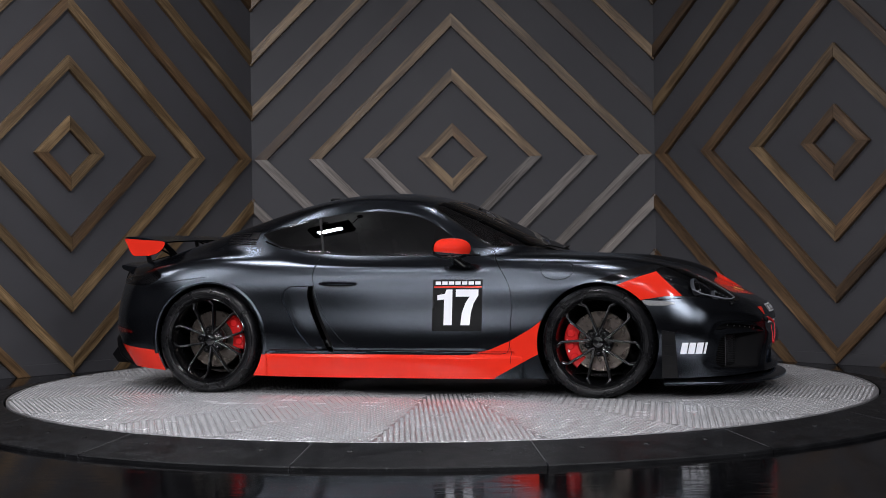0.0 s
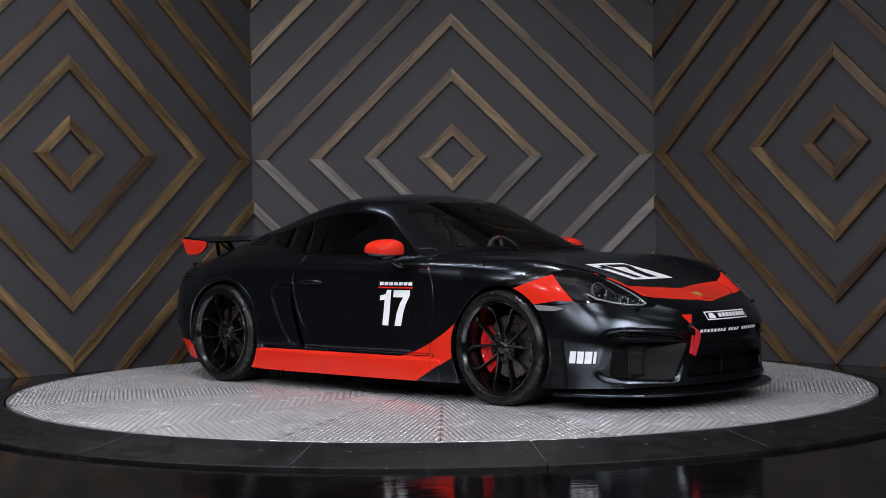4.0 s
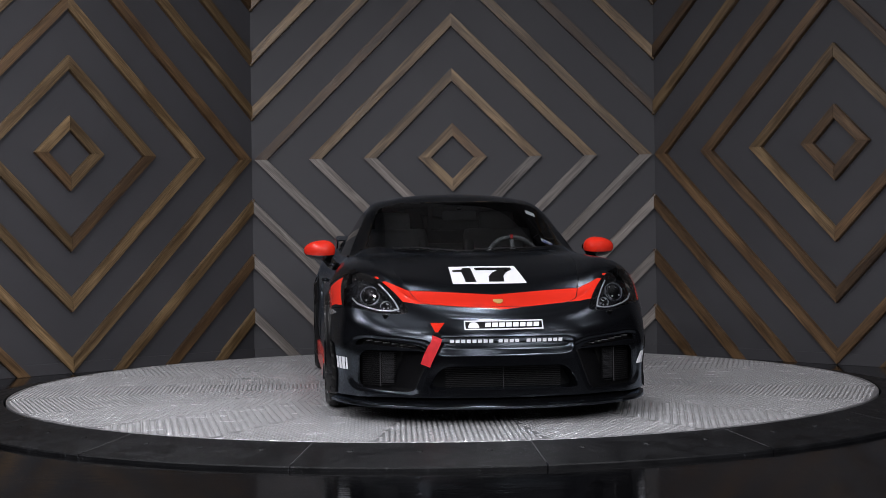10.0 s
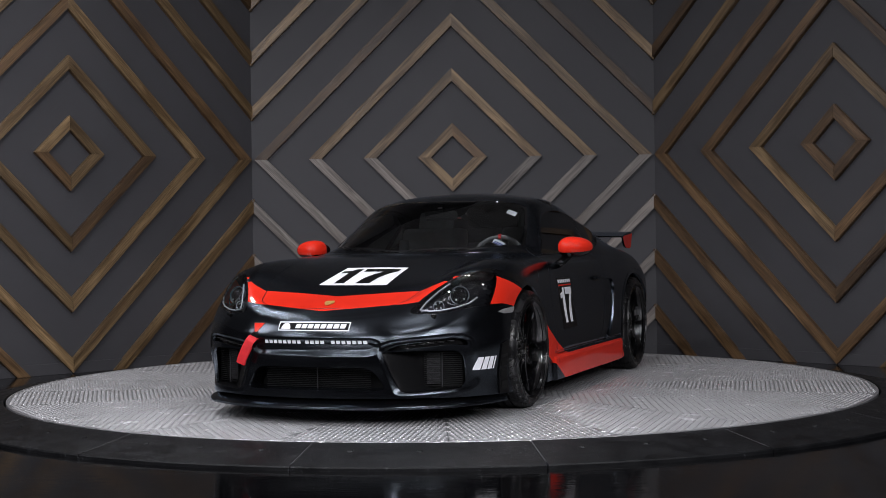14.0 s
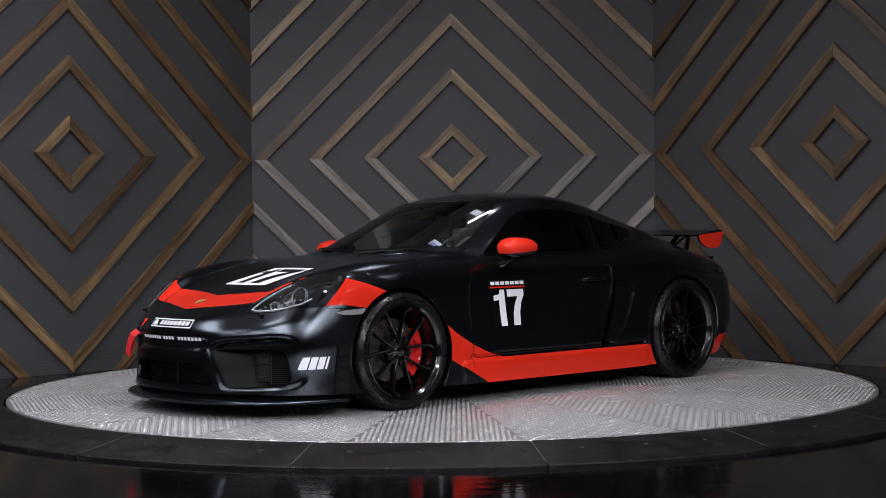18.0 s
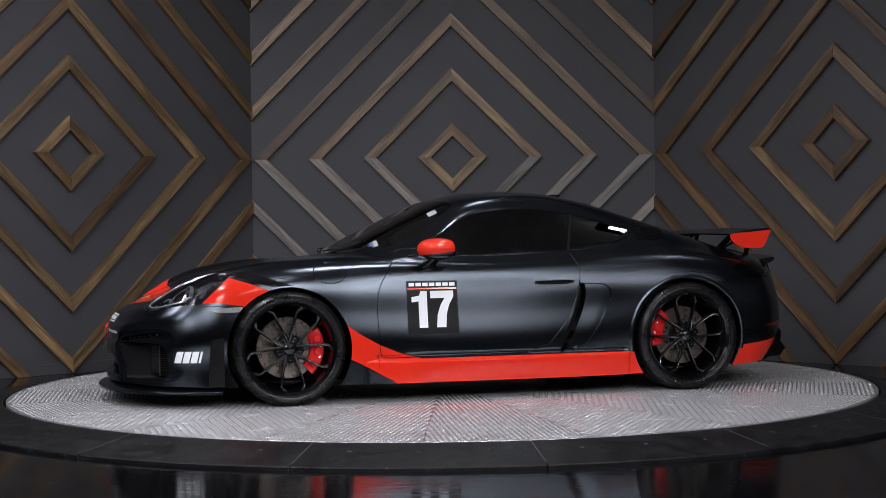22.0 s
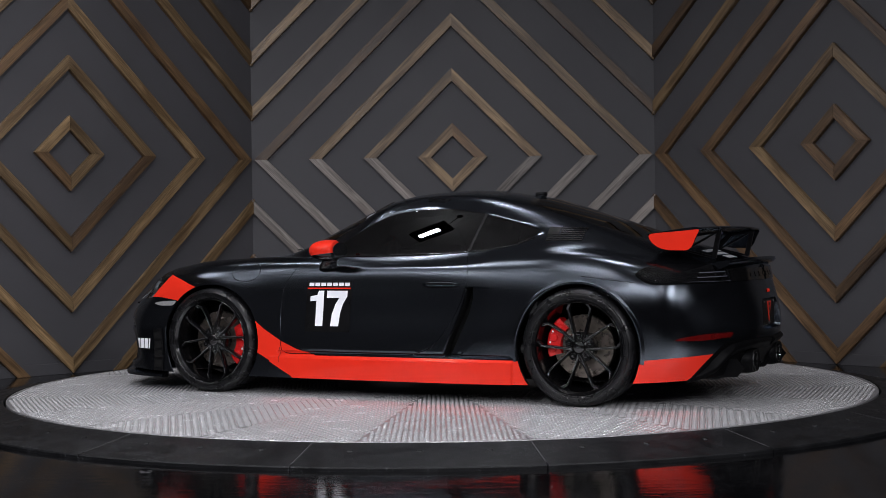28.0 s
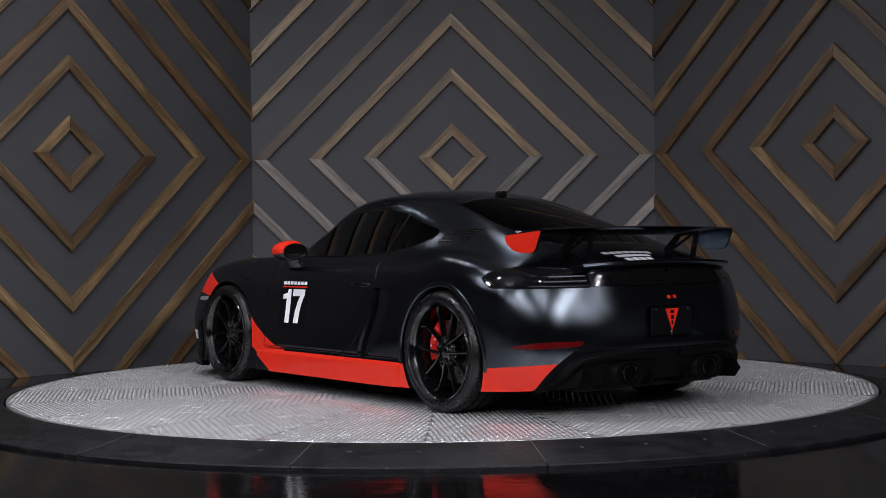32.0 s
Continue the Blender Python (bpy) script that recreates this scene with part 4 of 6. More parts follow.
    bm.normal_update()
    return bm, lay, red


shell, LAY, REDLAY = build_shell()
shell.verts.index_update()
NORMAL = [v.normal.copy() for v in shell.verts]
COORD = [v.co.copy() for v in shell.verts]
PANELS = {}
for f in shell.faces:
    PANELS.setdefault(f[LAY], []).append(([v.index for v in f.verts], f[REDLAY]))
# the outside points the right way?
flip = sum(n.y for n, c in zip(NORMAL, COORD) if c.y > 0.8) < 0
shell.free()
bv_v, bv_f = [], []
for pid, faces in PANELS.items():
    for vs, _ in faces:
        bv_f.append(vs)
SKIN_L = BVHTree.FromPolygons(COORD, bv_f)
SKIN_R = BVHTree.FromPolygons([Vector((c.x, -c.y, c.z)) for c in COORD], bv_f)


def skin_hit(origin, way):
    """Where a ray in body space first meets the skin, with the normal turned against the ray."""
    best = None
    for tree in (SKIN_L, SKIN_R):
        p, n, _, d = tree.ray_cast(Vector(origin), Vector(way), 10)
        if p is not None and (best is None or d < best[2]):
            best = (p, n if n.dot(Vector(way)) < 0 else -n, d)
    return best


def panel(pids, name, materials, parent, sides=(1,), label="", sink=0.0, mirror_join=False, lip=0.012):
    """Meshes of body panels. sides: 1 left, -1 right; mirror_join: both halves in one mesh. lip: depth of the folded edge."""
    made = []
    groups = [(1, -1)] if mirror_join else [(s,) for s in sides]
    for group in groups:
        verts, norms, faces, slots = [], [], [], []
        for s in group:
            index = {}
            for pid in (pids if isinstance(pids, (list, tuple)) else [pids]):
                for vs, r in PANELS.get(pid, ()):
                    row = []
                    for k in vs:
                        key = k
                        if key not in index:
                            if s == -1 and mirror_join and COORD[k].y < 1e-6 and ("c", k) in shared:
                                index[key] = shared[("c", k)]
                            else:
                                n = NORMAL[k] * (-1 if flip else 1)
                                c = COORD[k] - n * sink
                                index[key] = len(verts)
                                verts.append(Vector((c.x, c.y * s, c.z)) + OFF)
                                norms.append(Vector((n.x, n.y * s if COORD[k].y > 1e-6 else 0.0, n.z)).normalized())
                        row.append(index[key])
                    faces.append(row[::-1] if (flip != (s == -1)) else row)
                    slots.append(r)
            if s == 1:
                shared = {("c", k): i for k, i in index.items() if COORD[k].y < 1e-6}
        if not faces:
            continue
        count = len(faces)
        if lip:
            use = {}
            for row in faces:
                for a, b in zip(row, row[1:] + row[:1]):
                    use.setdefault(frozenset((a, b)), []).append((a, b))
            edge = [q[0] for q in use.values() if len(q) == 1]
            low = {}
            for a, b in edge:
                for k in (a, b):
                    if k not in low:
                        low[k] = len(verts)
                        verts.append(verts[k] - norms[k] * lip)
                        norms.append(norms[k])
            # own rim vertices keep the skin's normals smooth
            for a, b in edge:
                faces.append([b, a, low[a], low[b]])
                slots.append(0)
        me = bpy.data.meshes.new(name)
        me.from_pydata(verts, [], faces)
        me.polygons.foreach_set("material_index", [r if len(materials) > 1 else 0 for r in slots])
        ob = finish(new(name, me), materials, True)
        loops = np.empty(len(me.loops), int)
        me.loops.foreach_get("vertex_index", loops)
        me.normals_split_custom_set([norms[k] for k in loops])
        ob.parent = parent
        if label:
            tagged(ob, label)
        made.append(ob)
    return made


BODY2 = [SATIN, RED]
panel([0], "roof", BODY2, car, mirror_join=True, label="matte black roof skin and pillars")
panel(PID["front_bumper"], "front_bumper", BODY2, car, mirror_join=True, label="satin black front bumper")
panel(PID["rear_bumper"], "rear_bumper", BODY2, car, mirror_join=True, label="satin black rear bumper with red corners")
FENDERS = panel(PID["fender"], "front_fender", BODY2, car, (1, -1), "satin black front fender with red stripe")
QUARTERS = panel(PID["rear_quarter"], "rear_quarter", BODY2, car, (1, -1), lip=0.022)
DOORS = panel(PID["door"], "door", BODY2, car, (1, -1), "satin black door with racing number")
bonnet = panel(PID["bonnet"], "bonnet", BODY2, car, mirror_join=True, label="black bonnet with red chevron stripe")[0]
panel(PID["windscreen"], "windscreen", [GLASS], car, mirror_join=True, lip=0, label="clear windscreen")
panel(PID["screen_trim"], "windscreen_trim", [GLOSS], car, mirror_join=True)
panel(PID["rear_window"], "rear_window", [TINT], car, mirror_join=True, lip=0, label="dark tinted rear window")
panel(PID["rear_trim"], "rear_window_trim", [GLOSS], car, mirror_join=True)
panel(PID["side_window"], "side_window", [TINT], car, (1, -1), lip=0, label="dark tinted side window")
panel(PID["quarter_window"], "quarter_window", [TINT], car, (1, -1), lip=0, label="dark tinted quarter window")
panel(PID["window_trim"], "window_trim", [SATIN], car, (1, -1))
panel(PID["window_post"], "window_post", [PLASTIC], car, (1, -1))
panel(PID["bonnet_joint"], "bonnet_joint", [GRILLE], car, mirror_join=True, sink=0.006, lip=0)
for joint, who in (("seam", "door_joint"), ("fuel_joint", "fuel_flap_joint"), ("quarter_joint", "quarter_joint"), ("bumper_joint", "bumper_joint"), ("fender_joint", "fender_joint")):
    panel(PID[joint], who, [GRILLE], car, (1, -1), sink=0.006, lip=0)
panel(PID["diffuser"], "diffuser", [DIFFUSER], car, mirror_join=True, label="matte black rear diffuser")
LAMPS = panel(PID["headlamp"], "headlamp", [LENS], car, (1, -1), "clear-lensed dark headlamp", lip=0)
TAILS = panel(PID["taillamp"], "tail_lamp", [SMOKE], car, (1, -1), "smoked tail lamp", lip=0)


# ---------------------------------------------------------------- recesses in the body
def recess(pid, name, way, shrink, materials, label="", join=True, sides=(1,), taper=None, parent=None, smooth=False, open_edge=None):
    """The floor and walls of an opening: the skin inside its outline, pushed in by way and drawn together. taper(c): share of the depth at a point."""
    made = []
    for group in ([(1, -1)] if join else [(s,) for s in sides]):
        verts, faces, slots = [], [], []
        for s in group:
            ids = sorted({k for vs, _ in PANELS.get(pid, ()) for k in vs})
            if not ids:
                continue
            cen = sum((COORD[k] for k in ids), Vector()) / len(ids)
            if join:
                cen.y = 0.0
            index = {}
            for k in ids:
                c = COORD[k]
                t = taper(c) if taper else 1.0
                q = c + Vector(way) * t
                q = Vector((q.x, cen.y + (q.y - cen.y) * shrink, cen.z + (q.z - cen.z) * shrink)) if abs(way[0]) >= abs(way[1]) else Vector((cen.x + (q.x - cen.x) * shrink, q.y, cen.z + (q.z - cen.z) * shrink))
                index[k] = len(verts)
                verts.append(Vector((q.x, q.y * s, q.z)) + OFF)
            use = {}
            for vs, _ in PANELS[pid]:
                row = [index[k] for k in vs]
                faces.append(row if s == 1 else row[::-1])
                slots.append(0 if taper and min(taper(COORD[k]) for k in vs) < .9 else 1)
                for a, b in zip(vs, vs[1:] + vs[:1]):
                    use.setdefault(frozenset((a, b)), []).append((a, b))
            for pair in use.values():
                if len(pair) == 1:
                    a, b = pair[0]
                    if join and COORD[a].y < 1e-5 and COORD[b].y < 1e-5:
                        continue
                    if open_edge and open_edge(COORD[a]) and open_edge(COORD[b]):
                        continue
                    oa, ob_ = len(verts), len(verts) + 1
                    for k in (a, b):
                        verts.append(Vector((COORD[k].x, COORD[k].y * s, COORD[k].z)) + OFF)
                    faces.append([index[a], oa, ob_, index[b]] if s == 1 else [index[b], ob_, oa, index[a]])
                    slots.append(0)
        if not faces:
            continue
        me = bpy.data.meshes.new(name)
        me.from_pydata(verts, [], faces)
        bm = bmesh.new()
        bm.from_mesh(me)
        bmesh.ops.remove_doubles(bm, verts=bm.verts, dist=1e-5)
        bmesh.ops.recalc_face_normals(bm, faces=bm.faces)
        bm.normal_update()
        inward = Vector((way[0], way[1] * (0 if join else group[0]), way[2]))
        if sum((f.normal * f.calc_area() for f in bm.faces), Vector()).dot(inward) > 0:
            bmesh.ops.reverse_faces(bm, faces=bm.faces)
        for e in bm.edges:
            e.smooth = len(e.link_faces) != 2 or e.calc_face_angle(0) < radians(40)
        bm.to_mesh(me)
        bm.free()
        if len(materials) > 1 and len(me.polygons) == len(slots):
            me.polygons.foreach_set("material_index", slots)
        ob = finish(new(name, me), materials, smooth)
        ob.parent = parent or car
        if label:
            tagged(ob, label)
        made.append(ob)
    return made


mouth = recess(PID["mouth"], "lower_intake", (-0.11, 0, 0), 0.93, [SATIN, GRILLE], "black central air intake with mesh")[0]
# the outer intakes are deepest outboard; their inner wall is a broad slanting blade
duct_ramp = lambda c: min(1.0, max(0.0, (c.y - .378 - (.372 - c.z) * .42) / .125))
DUCTS = recess(PID["duct"], "side_duct", (-0.11, 0, 0), 0.97, [PLASTIC, GRILLE], "black outer air intake with mesh", False, (1, -1), taper=duct_ramp, smooth=True)
recess(PID["slit"], "lamp_slot", (-0.035, 0, 0), 0.92, [GLOSS, GLOSS], "slim running-lamp slot", False, (1, -1))
on_edge = lambda c: abs(float(blade_edge(c.x, c.z))) < .003
recess(PID["side_intake"], "intake_blade", (0, -0.020, 0), 0.985, [SATIN], "satin black blade set into the side intake", False, (1, -1), taper=lambda c: .72 + .28 * min(1, max(0, 1 - blade_edge(c.x, c.z) / .11)),
       smooth=True, open_edge=on_edge)
recess(PID["intake_slot"], "intake_slot", (0, -0.10, 0), 1.0, [GRILLE, GRILLE], "dark slot of the side intake", False, (1, -1), open_edge=on_edge)
recess(PID["plate_recess"], "plate_niche", (0.048, 0, 0), 0.96, [SATIN, SATIN], "satin black number plate niche")


def bar(bm, a, b, w, h, up=(0, 0, 1)):
    sweep(bm, [a, b], [(-w / 2, -h / 2), (w / 2, -h / 2), (w / 2, h / 2), (-w / 2, h / 2)], up)


def at(x, y, z):
    return Vector((x, y, z)) + OFF


# mesh of the air intakes: thin slats and a few uprights
for k in range(12):
    bm = bmesh.new()
    bar(bm, at(.905, -.30, .184 + k * .0096), at(.905, .30, .184 + k * .0096), .006, .0022)
    part("slat", bm, SLATM, mouth)
bm = bmesh.new()
bar(bm, at(.915, 0, .17), at(.915, 0, .293), .004, .006, (1, 0, 0))
part("upright", bm, GREYV, mouth)
for s, duct in zip((1, -1), DUCTS):
    for k in range(17):
        z = .188 + k * .0106
        bm = bmesh.new()
        bar(bm, at(.772, .545 * s, z), at(.665, .715 * s, z), .005, .0030)
        part("slat", bm, SLATM, duct)
    bm = bmesh.new()
    bar(bm, at(.722, .625 * s, .18), at(.722, .625 * s, .36), .006, .006, (1, 0, 0))
    part("upright", bm, GREYV, duct)
    # pale radiator core seen through one half
    bm = bmesh.new()
    for k in range(26):
        z = .200 + k * .0062
        bar(bm, at(.762, .556 * s, z), at(.726, .616 * s, z), .004, .0036)
    tagged(part("radiator_core", bm, GREYV, duct), kind="stuff")

# ---------------------------------------------------------------- under the body
bm = bmesh.new()
box(bm, -1.24, 0, .15, 1.66, 1.66, .07, .02)
box(bm, -1.24, 0, .165, 3.9, 1.0, .06, .02)
box(bm, .60, 0, .15, .30, 1.0, .04, .02)
bmesh.ops.translate(bm, verts=bm.verts, vec=OFF)
part("underbody", bm, PLASTIC, car)
for wx, s in ((0.0, 1), (0.0, -1), (-WB, 1), (-WB, -1)):
    bm = bmesh.new()
    prof = [(.0001, .50), (.395, .50), (.41, .52), (.41, .825)] if wx == 0 else [(.0001, .50), (.42, .50), (.432, .52), (.432, .825)]
    lathe(bm, prof, 40, Matrix.Rotation(radians(-90 * s), 4, "X"))
    for v in bm.verts:
        v.co.z = max(v.co.z, -.17)
    bmesh.ops.translate(bm, verts=bm.verts, vec=at(wx, 0, .31))
    part("wheel_well", bm, PLASTIC, car, smooth=True)


# rolled lips round the wheel openings, and a slim bead under each side window
for s, sill_of in ((1, DOORS[0]), (-1, DOORS[1])):
    for (ax, az, ar), wide in zip(ARCHES[1:], (.026,)):
        bm = bmesh.new()
        inner_ = []
        for k in range(61):
            an = radians(-12 + 204 * k / 60)
            trio = []
            for rr, lift in ((ar - .002, -.020), (ar - .001, .004), (ar + wide * .45, .0075), (ar + wide, .0012)):
                h = skin_hit((ax + max(rr, ar + .003) * math.cos(an), 2 * s, az + max(rr, ar + .003) * math.sin(an)), (0, -s, 0))
                if h is None or abs(h[0].y) < .6:
                    trio = None
                    break
                trio.append(bm.verts.new(Vector((ax + rr * math.cos(an), h[0].y + s * lift, az + rr * math.sin(an))) + OFF))
            if trio:
                inner_.append(trio)
        for A, B in zip(inner_, inner_[1:]):
            for q in range(3):
                bm.faces.new((A[q], A[q + 1], B[q + 1], B[q]))
        bmesh.ops.recalc_face_normals(bm, faces=bm.faces)
        if sum(f.normal.y for f in bm.faces) * s < 0:
            bmesh.ops.reverse_faces(bm, faces=bm.faces)
        part("arch_lip", bm, SATIN, car, "satin black rolled wheel arch lip", smooth=True)
    bm = bmesh.new()
    run = [(-.74, .852), (-.95, .853), (-1.2, .856), (-1.6, .864), (-1.86, .880), (-2.04, .910), (-2.16, .952)]
    fine_ = [Vector(p0).lerp(Vector(p1), k / 5) for p0, p1 in zip(run, run[1:]) for k in range(5)] + [Vector(run[-1])]
    pts = [skin_hit((q.x, 2 * s, q.y), (0, -s, 0)) for q in fine_]
    sweep(bm, [h[0] + h[1] * .002 + OFF for h in pts if h], [(.0035 * math.cos(q), .005 * math.sin(q)) for q in np.linspace(0, 2 * math.pi, 8, endpoint=False)])
    bmesh.ops.recalc_face_normals(bm, faces=bm.faces)
    part("window_bead", bm, GLOSS, sill_of, smooth=True)

# ---------------------------------------------------------------- wheels
def wheel_meshes(half, R, rim):
    """Meshes of one wheel lying with its outer face to +z; half: half the tyre's width."""
    out = {}
    bm = bmesh.new()
    prof = [(rim - .012, half - .03), (rim - .004, half - .012), (rim + .004, half - .004), (rim + .02, half + .003), (rim + .038, half + .003), (R - .018, half - .006), (R - .005, half - .02), (R, half - .045)]
    back = [(r, -z) for r, z in prof[::-1]]
    tread = []
    for k in range(4):
        z = (half - .05) - k * (2 * half - .10) / 3
        if k:
            zz = z + (2 * half - .10) / 6
            tread += [(R + .001, zz + .006), (R - .007, zz + .005), (R - .007, zz - .005), (R + .001, zz - .006)]
    lathe(bm, prof + tread + back, 96)
    # raised rings on the sidewall
    for rr, w in ((rim + .012, .0015), (R - .028, .0012)):
        lathe(bm, [(rr - .003, half), (rr - .001, half + .0045), (rr + .001, half + .0045), (rr + .003, half)], 96)
    bmesh.ops.recalc_face_normals(bm, faces=bm.faces)
    out["tyre"] = bm
    # fine cross grooves on the tread shoulders
    bm = bmesh.new()
    for k in range(60):
        a = 2 * math.pi * k / 60
        for zz, lean in ((half - .026, .05), (-half + .026, -.05)):
            b = a + lean
            r0 = R - .006
            box(bm, 0, 0, 0, .005, .0035, .020, 0, Matrix.Translation((r0 * math.cos(b), r0 * math.sin(b), zz)) @ Matrix.Rotation(b, 4, "Z") @ Matrix.Rotation(radians(35), 4, "X"))
    out["tread_sipes"] = bm
    bm = bmesh.new()
    lathe(bm, [(rim + .002, half - .004), (rim + .004, half - .012), (rim - .006, half - .014), (rim - .012, half - .02), (rim - .016, half - .04), (rim - .03, half - .10), (rim - .045, -half + .06), (rim - .02, -half + .02), (rim + .002, -half + .012)], 96)
    lathe(bm, [(rim - .012, half - .013), (rim - .002, half + .001), (rim + .003, half - .003), (rim + .002, half - .012)], 96)
    bmesh.ops.recalc_face_normals(bm, faces=bm.faces)
    out["rim"] = bm
    bm = bmesh.new()
    # one spoke of a pair, running up the local y axis, lean to +x
    path, wid, thick = [], [], []
    polar = lambda r, deg: Vector((r * math.sin(radians(deg)), r * math.cos(radians(deg))))
    root, knee, tip = polar(.042, 35.5), polar(.224, 17.5), polar(rim - .004, 9.0)
    for k in range(13):
        t = k / 12
        q = root.lerp(knee, k / 9) if k < 9 else (knee.lerp(tip, .04) if k == 9 else knee.lerp(tip, (k - 9) / 3))
        z = half - .046 - .020 * math.sin(math.pi * min(1, t * .9)) + .016 * t
        path.append((q.x, q.y, z))
        wid.append(.0175 - .0035 * math.sin(math.pi * min(1, t * 1.15)) + .004 * max(0, t - .8) / .2)
    rings = []
    for k, q in enumerate(path):
        d = (Vector(path[min(k + 1, 12)]) - Vector(path[max(k - 1, 0)])).normalized()
        sd = d.cross(Vector((0, 0, 1))).normalized()
        w = wid[k] * .58
        sec = [(-w, -.032), (w, -.032), (w, -.006), (w * .72, 0), (w * .2, -.0025), (-w * .2, -.0025), (-w * .72, 0), (-w, -.006)]
        rings.append([bm.verts.new(Vector(q) + sd * a + Vector((0, 0, b))) for a, b in sec])
    for A, B in zip(rings, rings[1:]):
        for k in range(8):
            bm.faces.new((A[k], A[(k + 1) % 8], B[(k + 1) % 8], B[k]))
    bm.faces.new(rings[0]), bm.faces.new(rings[-1][::-1])
    bmesh.ops.recalc_face_normals(bm, faces=bm.faces)
    out["spoke"] = bm
    bm = bmesh.new()
    lathe(bm, [(.0001, half - .041), (.030, half - .042), (.034, half - .046), (.036, half - .054), (.078, half - .060), (.086, half - .07), (.086, half - .12)], 48)
    out["hub"] = bm
    bm = bmesh.new()
    lathe(bm, [(.0001, .010), (.0085, .010), (.0105, .008), (.011, .0), (.0145, -.002), (.0145, -.012)], 6)
    lathe(bm, [(.0165, -.002), (.0185, .005), (.021, .004), (.0225, -.004), (.0225, -.016)], 28)
    out["wheel_nut"] = bm
    bm = bmesh.new()
    lathe(bm, [(.085, .004), (.178, .004), (.18, .002), (.18, -.026), (.178, -.028), (.085, -.028)], 72)
    for k in range(40):
        a = 2 * math.pi * k / 40
        r = .115 + .055 * ((k * 7) % 10) / 10
        lathe(bm, [(.0001, .0046), (.0034, .0046), (.0036, .004)], 8, Matrix.Translation((r * math.cos(a), r * math.sin(a), 0)))
    out["brake_disc"] = bm
    return out


WHEELS = {}
for kind, half, R in (("front", .122, .331), ("rear", .146, .334)):
    meshes = {}
    for nm, bm in wheel_meshes(half, R, .266).items():
        mt = dict(tyre=RUBBER, tread_sipes=GRILLE, rim=RIM, spoke=RIM, hub=RIM, wheel_nut=RIM, brake_disc=STEEL)[nm]
        me = bpy.data.meshes.new(nm)
        if nm in ("tyre", "rim", "hub", "spoke", "wheel_nut", "brake_disc"):
            for e in bm.edges:
                if len(e.link_faces) == 2 and e.calc_face_angle(0) > radians(38):
                    e.smooth = False
        bm.to_mesh(me)
        bm.free()
        me.materials.append(mt)
        if nm != "tread_sipes":
            me.polygons.foreach_set("use_smooth", [True] * len(me.polygons))
        meshes[nm] = me
    WHEELS[kind] = (meshes, half, R)


def calliper_mesh(rear):
    bm = bmesh.new()
    span = 40 if not rear else 33
    n = 16
    rows = []
    for k in range(n + 1):
        a = radians(-span + 2 * span * k / n)
        end = 1 - 0.10 * abs(2 * k / n - 1) ** 4
        ring_ = []
        for r, z in ((.128, .012), (.135, .040), (.172, .052), (.205, .050), (.214, .040), (.216, -.03), (.205, -.05), (.13, -.03)):
            ring_.append(bm.verts.new((r * math.cos(a) * (0.99 if k in (0, n) else 1), r * math.sin(a), z * end)))
        rows.append(ring_)
    for A, B in zip(rows, rows[1:]):
        for q in range(8):
            bm.faces.new((A[q], A[(q + 1) % 8], B[(q + 1) % 8], B[q]))
    bm.faces.new(rows[0]), bm.faces.new(rows[-1][::-1])
    bmesh.ops.recalc_face_normals(bm, faces=bm.faces)
    # raised piston housings
    for k in (-1, 0, 1):
        a = radians(k * span * .6)
        lathe(bm, [(.0001, .012), (.020, .011), (.025, .006), (.026, 0)], 16, Matrix.Translation((.178 * math.cos(a), .178 * math.sin(a), .047)))
    return bm


